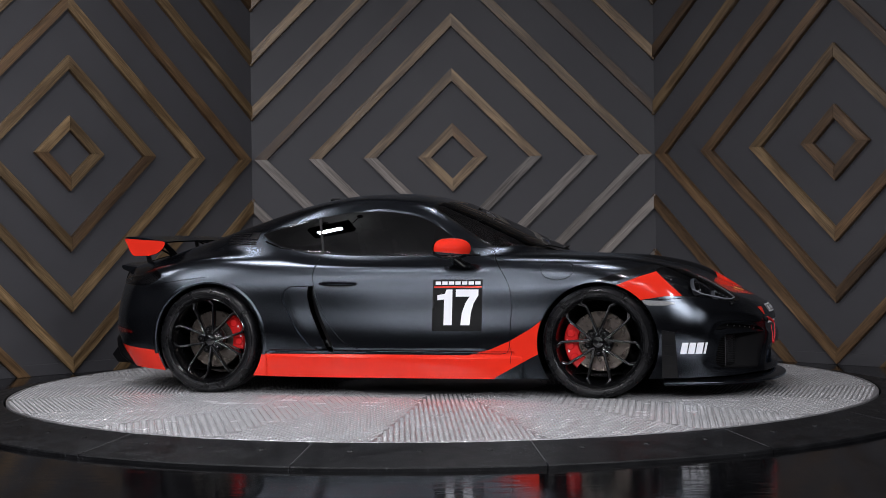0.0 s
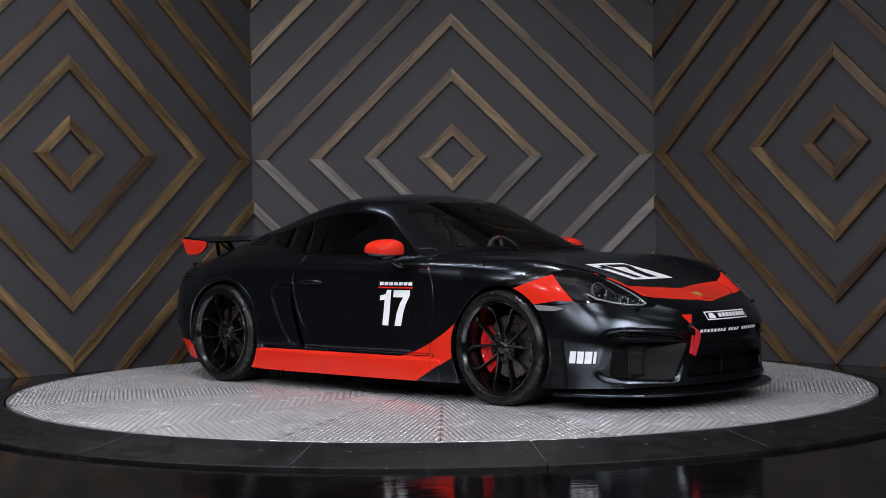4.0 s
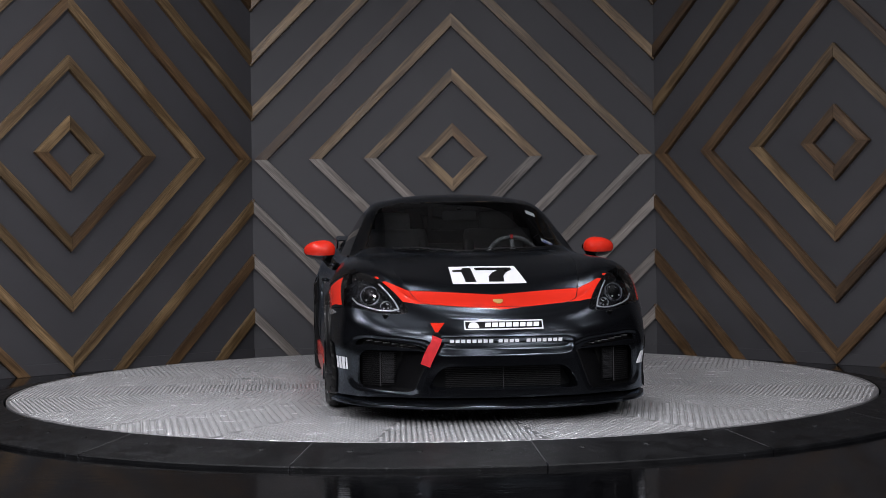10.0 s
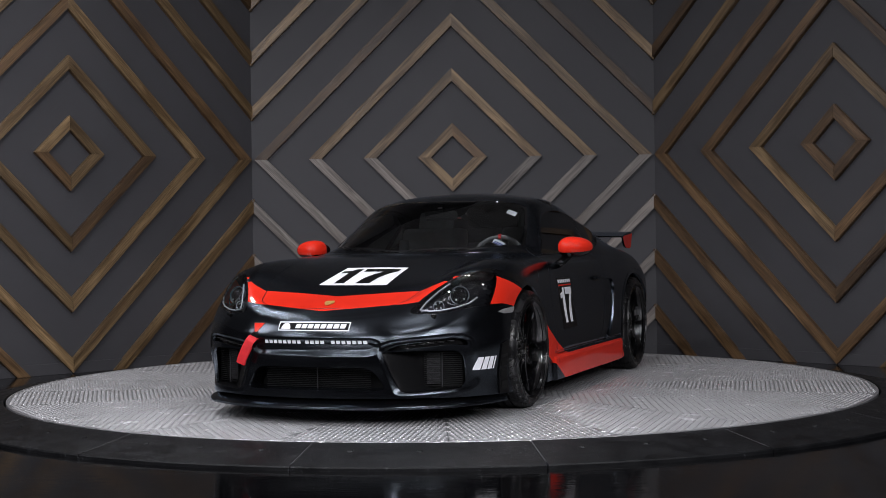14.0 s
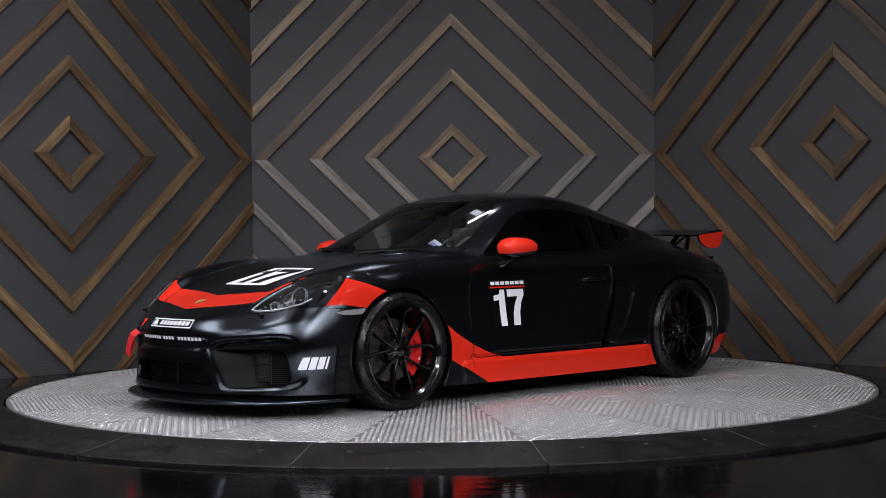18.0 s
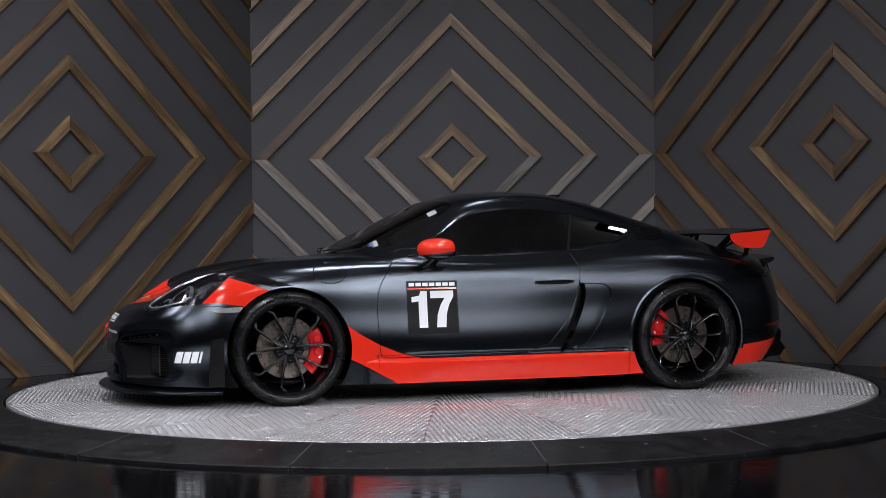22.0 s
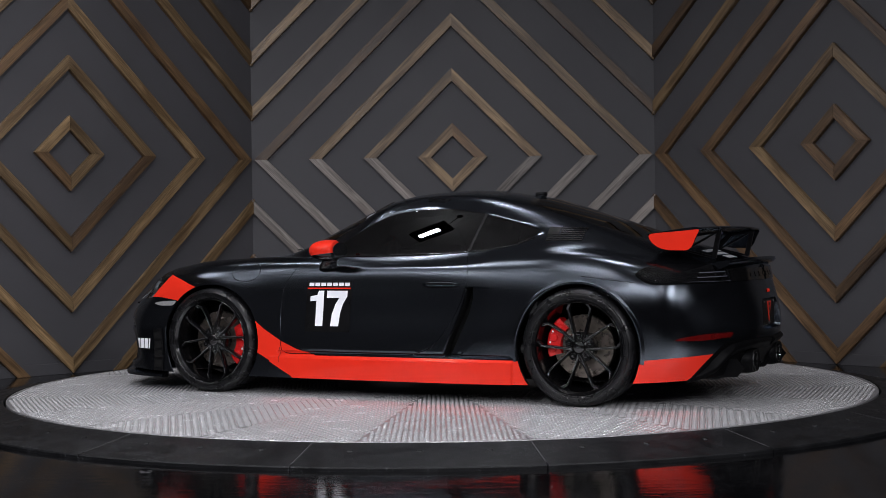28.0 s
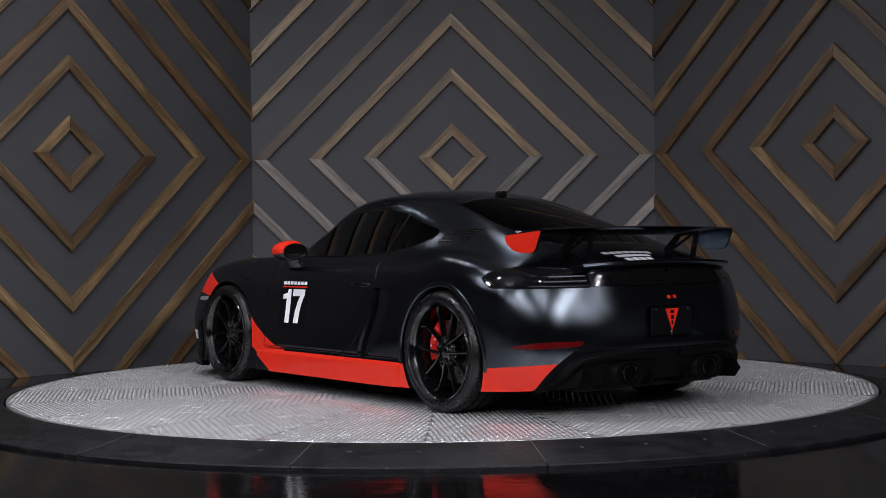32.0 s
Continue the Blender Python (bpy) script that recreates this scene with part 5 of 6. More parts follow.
for nm, wx, s, kind in (("fl", 0.0, 1, "front"), ("fr", 0.0, -1, "front"), ("rl", -WB, 1, "rear"), ("rr", -WB, -1, "rear")):
    meshes, half, R = WHEELS[kind]
    outer = .893 if kind == "front" else .915
    # wheel space: z out of the car, y up, x so that the frame is right-handed
    zax = Vector((0, s, 0))
    yax = Vector((0, 0, 1))
    xax = yax.cross(zax)
    base = Matrix(((xax.x, yax.x, zax.x, 0), (xax.y, yax.y, zax.y, 0), (xax.z, yax.z, zax.z, 0), (0, 0, 0, 1)))
    place = Matrix.Translation(at(wx, s * (outer - half), R - .001)) @ base
    wheel = new("wheel", meshes["rim"])
    wheel.parent = car
    wheel.matrix_basis = place @ Matrix.Rotation(radians({"fl": 41, "fr": 36, "rl": 0, "rr": 12}[nm]), 4, "Z")
    tagged(wheel, "black wheel with five pairs of slim spokes")
    for sub in ("tyre", "tread_sipes", "hub", "brake_disc"):
        ob = new(sub, meshes[sub])
        ob.parent = wheel
        if sub == "brake_disc":
            ob.matrix_basis = Matrix.Translation((0, 0, half - .135))
        if sub == "tread_sipes":
            tagged(ob, kind="stuff")
    for k in range(5):
        for lean in (1, -1):
            ob = new("spoke", meshes["spoke"])
            ob.parent = wheel
            ob.matrix_basis = Matrix.Rotation(radians(72 * k), 4, "Z") @ Matrix.Diagonal((lean, 1, 1, 1))
        ob = new("wheel_nut", meshes["wheel_nut"])
        ob.parent = wheel
        a = radians(72 * k + 90)
        ob.matrix_basis = Matrix.Translation((.066 * math.cos(a), .066 * math.sin(a), half - .058))
    bm = bmesh.new()
    # plain pale bars for the badge on the hub cap
    for k in range(3):
        box(bm, -.009 + k * .009, 0, half - .0405, .006, .009, .001)
    part("cap_badge", bm, CHROME, wheel)
    toward_rear = -1 if kind == "front" else 1
    cal = part("brake_calliper", calliper_mesh(kind == "rear"), CALIPER, car, "glossy red brake calliper", angle=35)
    ang_ = 180 if toward_rear * xax.x < 0 else 0
    cal.matrix_basis = place @ Matrix.Translation((0, 0, half - .150)) @ Matrix.Rotation(radians(ang_ + (8 if ang_ else -8) * (1 if kind == "front" else -2.0)), 4, "Z")
    bm = bmesh.new()
    for k in range(5):
        box(bm, 0, -.032 + k * .016, .0555, .010, .011, .001)
    lab = part("calliper_lettering", bm, WHITE, cal)
    lab.matrix_basis = Matrix.Translation((.19, 0, -.003))

# ---------------------------------------------------------------- splitter, sills, louvres
def r0_curve(n=40):
    G = body_grid(210, 1)[0]
    pts = [Vector(q) for q in G if q[0] > .385]
    return pts


edge = r0_curve()
outline_out, outline_in = [], []
for k, q in enumerate(edge):
    d = (edge[min(k + 1, len(edge) - 1)] - edge[max(k - 1, 0)]).normalized()
    nrm = Vector((-d.y, d.x, 0))
    if nrm.x < 0 and k < 20:
        nrm = -nrm
    if nrm.y < 0 and k >= 20:
        nrm = -nrm
    w = .004 + .048 * max(0, (q.x - .45) / .55)
    outline_out.append(q + nrm * w)
    outline_in.append(q - nrm * .05)
outline_out[0].y = outline_in[0].y = 0.0
bm = bmesh.new()
cols = []
full_out = [Vector((q.x, -q.y, q.z)) for q in outline_out[:0:-1]] + outline_out
full_in = [Vector((q.x, -q.y, q.z)) for q in outline_in[:0:-1]] + outline_in
for o, i in zip(full_out, full_in):
    mid_ = o.lerp(i, .45)
    cols.append([bm.verts.new(at(i.x, i.y, .080)), bm.verts.new(at(o.x, o.y, .082)), bm.verts.new(at(o.x, o.y, .094)), bm.verts.new(at(o.x, o.y, .0975) - Vector((0.004, 0, 0))),
                 bm.verts.new(at(mid_.x, mid_.y, .108)), bm.verts.new(at(i.x * .99, i.y * .985, .145))])
for A, B in zip(cols, cols[1:]):
    for q in range(5):
        bm.faces.new((A[q], A[q + 1], B[q + 1], B[q]))
bm.faces.new(cols[0]), bm.faces.new(cols[-1][::-1])
bmesh.ops.recalc_face_normals(bm, faces=bm.faces)
part("front_splitter", bm, SATIN, car, "low black front splitter", angle=40)


def project(name, bm, axis, material, parent, lift=0.0015, label="", grid=0.025, thick=0.0, angle=None):
    """Lay flat work drawn in two body axes on the skin. axis: 'L', 'R' side (x, z), 'F' front and 'B' back (y, z), 'T' top (x, y)."""
    co = [v.co for v in bm.verts]
    lo = [min(c[k] for c in co) for k in (0, 1)]
    hi = [max(c[k] for c in co) for k in (0, 1)]
    for k in (0, 1):
        g = math.ceil(lo[k] / grid) * grid
        while g < hi[k]:
            nn = Vector((1, 0, 0)) if k == 0 else Vector((0, 1, 0))
            bmesh.ops.bisect_plane(bm, geom=list(bm.verts) + list(bm.edges) + list(bm.faces), plane_co=nn * g, plane_no=nn)
            g += grid
    bad = []
    hits = {}
    for v in bm.verts:
        a, b = v.co.x, v.co.y
        o, w = {"L": ((a, 2, b), (0, -1, 0)), "R": ((a, -2, b), (0, 1, 0)), "F": ((3, a, b), (-1, 0, 0)), "B": ((-6, a, b), (1, 0, 0)), "T": ((a, b, 3), (0, 0, -1))}[axis]
        h = skin_hit(o, w)
        if h is None:
            bad.append(v)
        else:
            hits[v] = (h[0] + h[1] * lift + OFF, h[1])
    for v, (q, n) in hits.items():
        v.co = q
    bmesh.ops.delete(bm, geom=bad, context="VERTS")
    bmesh.ops.recalc_face_normals(bm, faces=bm.faces)
    want = {"L": Vector((0, 1, 0)), "R": Vector((0, -1, 0)), "F": Vector((1, 0, 0)), "B": Vector((-1, 0, 0)), "T": Vector((0, 0, 1))}[axis]
    if bm.faces and sum(f.normal.dot(want) for f in bm.faces) < 0:
        bmesh.ops.reverse_faces(bm, faces=bm.faces)
    if thick:
        norm = {v: n for v, (q, n) in hits.items() if v.is_valid}
        r = bmesh.ops.extrude_face_region(bm, geom=list(bm.faces))
        for v in [g for g in r["geom"] if isinstance(g, bmesh.types.BMVert)]:
            v.co += v.normal * 0
        moved = [g for g in r["geom"] if isinstance(g, bmesh.types.BMVert)]
        bm.normal_update()
        tree = {tuple(round(c, 5) for c in v.co): n for v, n in norm.items()}
        for v in moved:
            n = tree.get(tuple(round(c, 5) for c in v.co), want)
            v.co += n * thick
    return part(name, bm, material, parent, label, smooth=not thick, angle=angle)


def flat(outlines):
    """A flat bmesh of one or more outlines."""
    bm = bmesh.new()
    for o in outlines:
        bm.faces.new([bm.verts.new((a, b, 0)) for a, b in o])
    bm.normal_update()
    bmesh.ops.triangulate(bm, faces=bm.faces)
    return bm


def rect(a0, b0, a1, b1):
    return [(a0, b0), (a1, b0), (a1, b1), (a0, b1)]


def slanted(a0, b0, w, h, lean=0.0):
    return [(a0, b0), (a0 + w, b0), (a0 + w + lean * h, b0 + h), (a0 + lean * h, b0 + h)]


# the digits of the racing number in a box one unit high
ONE = [(.18, 0), (.40, 0), (.40, 1), (.24, 1), (.20, .88), (.0, .84), (.0, .70), (.18, .72)]
SEVEN = [(.0, 1), (.60, 1), (.60, .84), (.48, .62), (.41, .36), (.38, 0), (.14, 0), (.17, .34), (.26, .62), (.37, .80), (.0, .80)]


def digits(x0, z0, h, wide=1.0, way=1, slant=0.0):
    """Outlines of 17 from x0 on; way -1 writes towards smaller x."""
    out = []
    for glyph, shift in ((ONE, 0), (SEVEN, .49)):
        out.append([(x0 + way * (a + shift + slant * b) * h * wide, z0 + b * h) for a, b in glyph])
    return out


for axis, s, door, fend in (("L", 1, DOORS[0], FENDERS[0]), ("R", -1, DOORS[1], FENDERS[1])):
    # on the left side the writing runs towards the tail, on the right towards the nose
    x_first, x_last = (-.71, -1.0) if s == 1 else (-1.0, -.71)
    way = -1 if s == 1 else 1
    project("number_ground", flat([rect(-1.012, .395, -.70, .705)]), axis, BLACKV, door, .0010)
    project("racing_number", flat(digits(x_first + way * .018, .43, .215, 1.10, way)), axis, WHITE, door, .0020, "white racing number 17")
    project("red_rule", flat([rect(-1.005, .656, -.705, .664)]), axis, RED, door, .0020)
    bars = [rect(min(a, b), .674, max(a, b), .694) for a, b in ((x_first + way * (.005 + k * .0415), x_first + way * (.005 + k * .0415 + .0335)) for k in range(7))]
    project("maker_lettering", flat(bars), axis, WHITE, door, .0020, "white bars for lettering")
    lead = [(.650, .258)] if s == 1 else [(.478, .258)]
    bars = [slanted(lead[0][0] + way * k * .043, .264, way * .036, .066, way * .22) for k in range(3)] + [slanted(lead[0][0] + way * .130, .264, way * .012, .066, way * .22)]
    project("sponsor_block", flat(bars), axis, WHITE, car, .0020, "white slanted blocks of a sponsor mark")
    # louvres behind the front bumper corner
    project("louvre_frame", flat([[(.375, .108), (.465, .108), (.452, .39), (.378, .405)]]), axis, PLASTIC, car, .002, "black vertical louvre panel", thick=.006)
    for k in range(4):
        z = .15 + k * .062
        project("louvre", flat([[(.386, z), (.448, z - .004), (.446, z + .040), (.386, z + .046)]]), axis, GRILLE, car, .0085, thick=.002)
    # gloss black strip from the lamp back along the top of the red patch
    project("gloss_strip", flat([[(.40, .772), (.30, .752), (.10, .690), (-.02, .694), (.06, .720), (.20, .764), (.33, .790)]]), axis, GLOSS, fend, .0014, "gloss black strip above the red patch")
    # repeater lamp at the wheel arch
    project("side_marker", flat([smooth_outline([(.26, .580), (.40, .572), (.46, .560), (.40, .546), (.29, .548)], .015)]), axis, AMBER, car, .002, "clear side marker lamp", thick=.004)
    # rear reflector
    project("rear_reflector", flat([smooth_outline([(-3.025, .377), (-3.06, .392), (-3.17, .410), (-3.285, .414), (-3.275, .386), (-3.15, .374)], .01)]), axis, REDLENS, car, .002, "slim red reflector", thick=.003)
    # flag of thin stripes on the rear pillar
    fl = []
    for k in range(7):
        z = .934 + k * .0115
        x0 = -2.228 if k < 3 else -2.300
        fl.append(rect(-2.44, z, x0, z + .0065))
    fl.append(rect(-2.292, .968, -2.226, 1.012))
    project("flag_decal", flat(fl), axis, BLACKV, car, .0015, "black striped flag decal")
    # door handle: shallow cup and grip
    project("handle_cup", flat([smooth_outline([(-1.49, .678), (-1.56, .702), (-1.70, .702), (-1.752, .688), (-1.70, .664), (-1.56, .662)], .03)]), axis, GLOSS, door, .001, thick=.002)
    bm = bmesh.new()
    base_y = skin_hit((-1.62, 2 * s, .684), (0, -s, 0))[0].y
    path = [(-1.505, base_y + s * .004, .684), (-1.55, base_y + s * .020, .688), (-1.62, base_y + s * .026, .689), (-1.70, base_y + s * .022, .687), (-1.745, base_y + s * .004, .684)]
    sweep(bm, [Vector(q) + OFF for q in path], rounded(.012, .024, .005), scale=[.6, 1, 1, 1, .6])
    bmesh.ops.recalc_face_normals(bm, faces=bm.faces)
    part("door_handle", bm, SATIN, door, smooth=True)

# writing over the driver's window
def writing(body, size):
    cu = bpy.data.curves.new("writing", "FONT")
    cu.body, cu.size, cu.align_x, cu.align_y = body, size, "CENTER", "CENTER"
    cu.resolution_u = 3
    cu.offset = 0.0012
    tmp = new("writing", cu)
    dg = bpy.context.evaluated_depsgraph_get()
    me = bpy.data.meshes.new_from_object(tmp.evaluated_get(dg))
    bm = bmesh.new()
    bm.from_mesh(me)
    bpy.data.objects.remove(tmp)
    bpy.data.curves.remove(cu)
    bpy.data.meshes.remove(me)
    return bm


bm = writing("\"DRIVER\"", .040)
for v in bm.verts:
    v.co = Vector((-1.465 - v.co.x, 1.189 - v.co.x * .1 + v.co.y * .8, 0))
project("driver_lettering", bm, "L", BLACKV, car, .0016, "black lettering over the side window")

# bonnet number, white box
project("bonnet_number_ground", flat([[(.10, -.19), (.10, .19), (.46, .205), (.46, -.205)]]), "T", WHITE, bonnet, .0015, "white panel with black racing number 17")
bm = flat([[(.14 + (1 - b) * .285, -.178 + a * .27) for a, b in ONE], [(.14 + (1 - b) * .285, -.048 + a * .35) for a, b in SEVEN]])
project("bonnet_number", bm, "T", BLACKV, bonnet, .0028)
# nose decals
project("emblem", flat([smooth_outline([(.735, -.026), (.735, .026), (.765, .027), (.80, .0), (.765, -.027)], .012)]), "T", GOLD, bonnet, .003, "small gold shield emblem", thick=.004)
project("sponsor_panel", flat([[(-.205, .480), (.205, .480), (.205, .526), (-.205, .526)]]), "F", WHITE, car, .0012, "white-edged sponsor panel")
project("sponsor_ground", flat([[(-.199, .486), (.199, .486), (.199, .520), (-.199, .520)]]), "F", BLACKV, car, .0020)
project("sponsor_lettering", flat([slanted(-.10 + k * .036, .493, .029, .021, .2) for k in range(8)]), "F", WHITE, car, .0028)
project("sponsor_mark", flat([smooth_outline([(-.19, .488), (-.125, .488), (-.14, .517), (-.175, .517)], .012)]), "F", WHITE, car, .0028)
for x0, n in ((-.281, 8), (-.033, 4), (.112, 7)):
    project("sponsor_word", flat([rect(x0 + k * .0285, .415, x0 + k * .0285 + .0205, .433) for k in range(n)]), "F", WHITE, car, .002, "row of white lettering bars")
project("red_triangle", flat([[(-.375, .516), (-.303, .516), (-.349, .458)]]), "F", RED, car, .002, "red triangle decal")

# tow strap
nose = skin_hit((3, -.345, .445), (-1, 0, 0))[0]

bm = bmesh.new()
pth = [(nose.x - .02, -.345, .447), (nose.x + .02, -.348, .444), (nose.x + .045, -.355, .425), (nose.x + .052, -.375, .385), (nose.x + .05, -.40, .335), (nose.x + .045, -.412, .305), (nose.x + .038, -.412, .306), (nose.x + .04, -.40, .34), (nose.x + .03, -.37, .40)]
sweep(bm, [Vector(q) + OFF for q in pth], [(-.0255, -.0015), (.0255, -.0015), (.0255, .0015), (-.0255, .0015)], up=(1, 0, 0.02))
bmesh.ops.recalc_face_normals(bm, faces=bm.faces)
strap = part("tow_strap", bm, REDV, car, "red webbing tow strap")
bm = bmesh.new()
lathe(bm, [(.0001, .0), (.02, .0), (.024, -.01), (.024, -.03)], 20, Matrix.Translation(at(nose.x + .012, -.348, .448)) @ Matrix.Rotation(radians(90), 4, "Y"))
part("tow_eye", bm, GRILLE, strap)


# ---------------------------------------------------------------- mirrors
def super_ellipsoid(bm, c, size, shape=2.4, n=28, m=18):
    rings = []
    for i in range(m + 1):
        v = -math.pi / 2 + math.pi * i / m
        cv, sv = math.copysign(abs(math.cos(v)) ** (2 / shape), math.cos(v)), math.copysign(abs(math.sin(v)) ** (2 / shape), math.sin(v))
        ring_ = []
        for j in range(n):
            u = 2 * math.pi * j / n
            cu, su = math.copysign(abs(math.cos(u)) ** (2 / shape), math.cos(u)), math.copysign(abs(math.sin(u)) ** (2 / shape), math.sin(u))
            ring_.append(bm.verts.new((c[0] + size[0] * cv * cu, c[1] + size[1] * cv * su, c[2] + size[2] * sv)))
        rings.append(ring_)
    for A, B in zip(rings, rings[1:]):
        for j in range(n):
            bm.faces.new((A[j], A[(j + 1) % n], B[(j + 1) % n], B[j]))
    bmesh.ops.remove_doubles(bm, verts=bm.verts, dist=1e-5)


for s, door in ((1, DOORS[0]), (-1, DOORS[1])):
    shapes = {}
    for nm in ("mirror_cap", "mirror_base"):
        bm = bmesh.new()
        super_ellipsoid(bm, (0, 0, 0), (.122, .100, .064), 2.3)
        for v in bm.verts:
            # blunt at the back, tapering forwards and towards the outer end
            if v.co.x < -.055:
                v.co.x = -.055 - (-.055 - v.co.x) * .18
            v.co.z *= 1 - .16 * (v.co.y / .098)
            v.co.x -= .020 * (v.co.y / .098)
        cutz = -.022
        bmesh.ops.bisect_plane(bm, geom=list(bm.verts) + list(bm.edges) + list(bm.faces), plane_co=(0, 0, cutz), plane_no=(.10, 0, 1),
                               clear_inner=nm == "mirror_cap", clear_outer=nm == "mirror_base")
        for v in bm.verts:
            v.co = at(-.885 + v.co.x, s * (.905 + v.co.y), .893 + v.co.z)
        bmesh.ops.recalc_face_normals(bm, faces=bm.faces)
        shapes[nm] = bm
    cap = part("door_mirror", shapes["mirror_cap"], RED, car, "red-capped door mirror", smooth=True)
    part("lower_shell", shapes["mirror_base"], GLOSS, cap, smooth=True)
    bm = bmesh.new()
    rim_ = [(.086 * math.cos(a), .046 * math.sin(a)) for a in np.linspace(0, 2 * math.pi, 28, endpoint=False)]
    prism(bm, rim_, .004, Matrix.Translation(at(-.958 + (-.012 if s else 0), s * .90, .893)) @ Matrix.Rotation(radians(-90), 4, "Y") @ Matrix.Rotation(radians(90), 4, "Z"))
    part("mirror_glass", bm, GLOSS, cap)
    bm = bmesh.new()
    sweep(bm, [at(-.895, s * .875, .858), at(-.87, s * .85, .83), at(-.845, s * .825, .80), at(-.835, s * .80, .785)], rounded(.10, .036, .014), up=(0, 0, 1), scale=[.8, .85, 1, 1.25])
    bmesh.ops.recalc_face_normals(bm, faces=bm.faces)
    part("mirror_arm", bm, GLOSS, cap, smooth=True)

# ---------------------------------------------------------------- rear wing
wing_span, foil = .722, []
for k in range(25):
    a = 2 * math.pi * k / 24
    if k == 24:
        break
    xx = .5 + .5 * math.cos(a)
    th = .030 * (1.0 - xx) ** .5 * (xx + .16) * (1 if math.sin(a) >= 0 else .55)
    foil.append((xx, th * (1 if math.sin(a) >= 0 else -1)))
bm = bmesh.new()
rows = []
for y in np.linspace(-wing_span, wing_span, 31):
    q = abs(y) / wing_span
    lead = -2.875 + .03 * q ** 2
    chord = .325 - .02 * q ** 3
    z0 = .972 - .010 * q ** 2
    # the leading edge dips and the trailing edge lifts
    rows.append([bm.verts.new(at(lead - chord * f[0], y, z0 + f[1] * 1.2 + .034 * f[0] ** 1.4 - .006)) for f in foil])
for A, B in zip(rows, rows[1:]):
    for k in range(len(foil)):
        bm.faces.new((A[k], A[(k + 1) % len(foil)], B[(k + 1) % len(foil)], B[k]))
bm.faces.new(rows[0]), bm.faces.new(rows[-1][::-1])
bmesh.ops.recalc_face_normals(bm, faces=bm.faces)
wing = part("rear_wing", bm, SATIN, car, "fixed satin black rear wing with end plates", angle=50)
END = smooth_outline([(-2.85, .960), (-2.868, .918), (-2.912, .886), (-2.965, .872), (-3.080, .870), (-3.104, .893), (-3.128, .95), (-3.150, .987), (-3.0, .974), (-2.9, .968)], .02)
for s in (1, -1):
    bm = bmesh.new()
    ring_o = [at(x, s * (wing_span + .012 ), z) for x, z in END]
    a = [bm.verts.new(q) for q in ring_o]
    b = [bm.verts.new(q - Vector((0, s * .014, 0))) for q in ring_o]
    bm.faces.new(a), bm.faces.new(b[::-1])
    bm.normal_update()
    for k in range(len(a)):
        bm.faces.new((a[k], b[k], b[(k + 1) % len(a)], a[(k + 1) % len(a)]))
    bmesh.ops.triangulate(bm, faces=[f for f in bm.faces if len(f.verts) > 4])
    bmesh.ops.recalc_face_normals(bm, faces=bm.faces)
    for f in bm.faces:
        f.material_index = 0 if f.normal.y * s > .5 else 1
    part("end_plate", bm, [RED, SATIN], wing, "wing end plate, red outside")
    # truss-like upright
    y = s * .40
    foot = skin_hit((-2.98, y, 3), (0, 0, -1))[0].z
    foot2 = skin_hit((-3.14, y, 3), (0, 0, -1))[0].z
    bm = bmesh.new()
    outer_ = [(-2.91, foot + .002), (-3.15, foot2 + .002), (-3.185, .978), (-3.02, .962)]
    inner_ = [(-2.975, foot - .004 + .014), (-3.125, foot2 + .016), (-3.155, .962), (-3.045, .948)]
    loops = [[bm.verts.new(at(x, y + dy, z)) for x, z in loop] for dy in (-.008, .008) for loop in (outer_, inner_)]
    for k in range(4):
        n = (k + 1) % 4
        bm.faces.new((loops[0][k], loops[0][n], loops[1][n], loops[1][k])), bm.faces.new((loops[2][k], loops[3][k], loops[3][n], loops[2][n]))
        bm.faces.new((loops[0][k], loops[2][k], loops[2][n], loops[0][n])), bm.faces.new((loops[1][k], loops[1][n], loops[3][n], loops[3][k]))
    bmesh.ops.recalc_face_normals(bm, faces=bm.faces)
    sup = part("wing_support", bm, PLASTIC, wing, "black cut-out wing support")
    bm = bmesh.new()
    bar(bm, at(-2.97, y, foot + .006), at(-3.15, y, .966), .012, .012)
    part("brace", bm, PLASTIC, sup)
    bm = bmesh.new()
    box(bm, 0, 0, 0, .25, .05, .008, .003)
    bmesh.ops.transform(bm, matrix=Matrix.Translation(at(-3.03, y, (foot + foot2) / 2 + .003)) @ Matrix.Rotation(math.atan2(foot2 - foot, .16), 4, "Y"), verts=bm.verts)
    part("foot", bm, PLASTIC, sup)

# ducktail lip, gloss band and lamps of the tail
bm = bmesh.new()
rows = []
for y in np.linspace(-.55, .55, 33):
    q = abs(y) / .55
    x0 = -3.20 + .05 * q ** 3
    x1 = -3.350 + .085 * q ** 2.6
    z0 = skin_hit((x0, y, 3), (0, 0, -1))[0].z
    z1 = .818 - .018 * q ** 2
    rows.append([bm.verts.new(at(x0, y, z0 - .004)), bm.verts.new(at(x0 + (x1 - x0) * .55, y, (z0 + z1) / 2 + .004)), bm.verts.new(at(x1 + .012, y, z1 + .010)), bm.verts.new(at(x1, y, z1 + .008)), bm.verts.new(at(x1 - .003, y, z1 - .004)),
                 bm.verts.new(at(x1 + .012, y, z1 - .020)), bm.verts.new(at(x1 + .075, y, z1 - .045))])
for A, B in zip(rows, rows[1:]):
    for k in range(6):
        bm.faces.new((A[k], A[k + 1], B[k + 1], B[k]))
bm.faces.new(rows[0]), bm.faces.new(rows[-1][::-1])
bmesh.ops.recalc_face_normals(bm, faces=bm.faces)
part("ducktail", bm, SATIN, car, "satin black ducktail lip", angle=45)
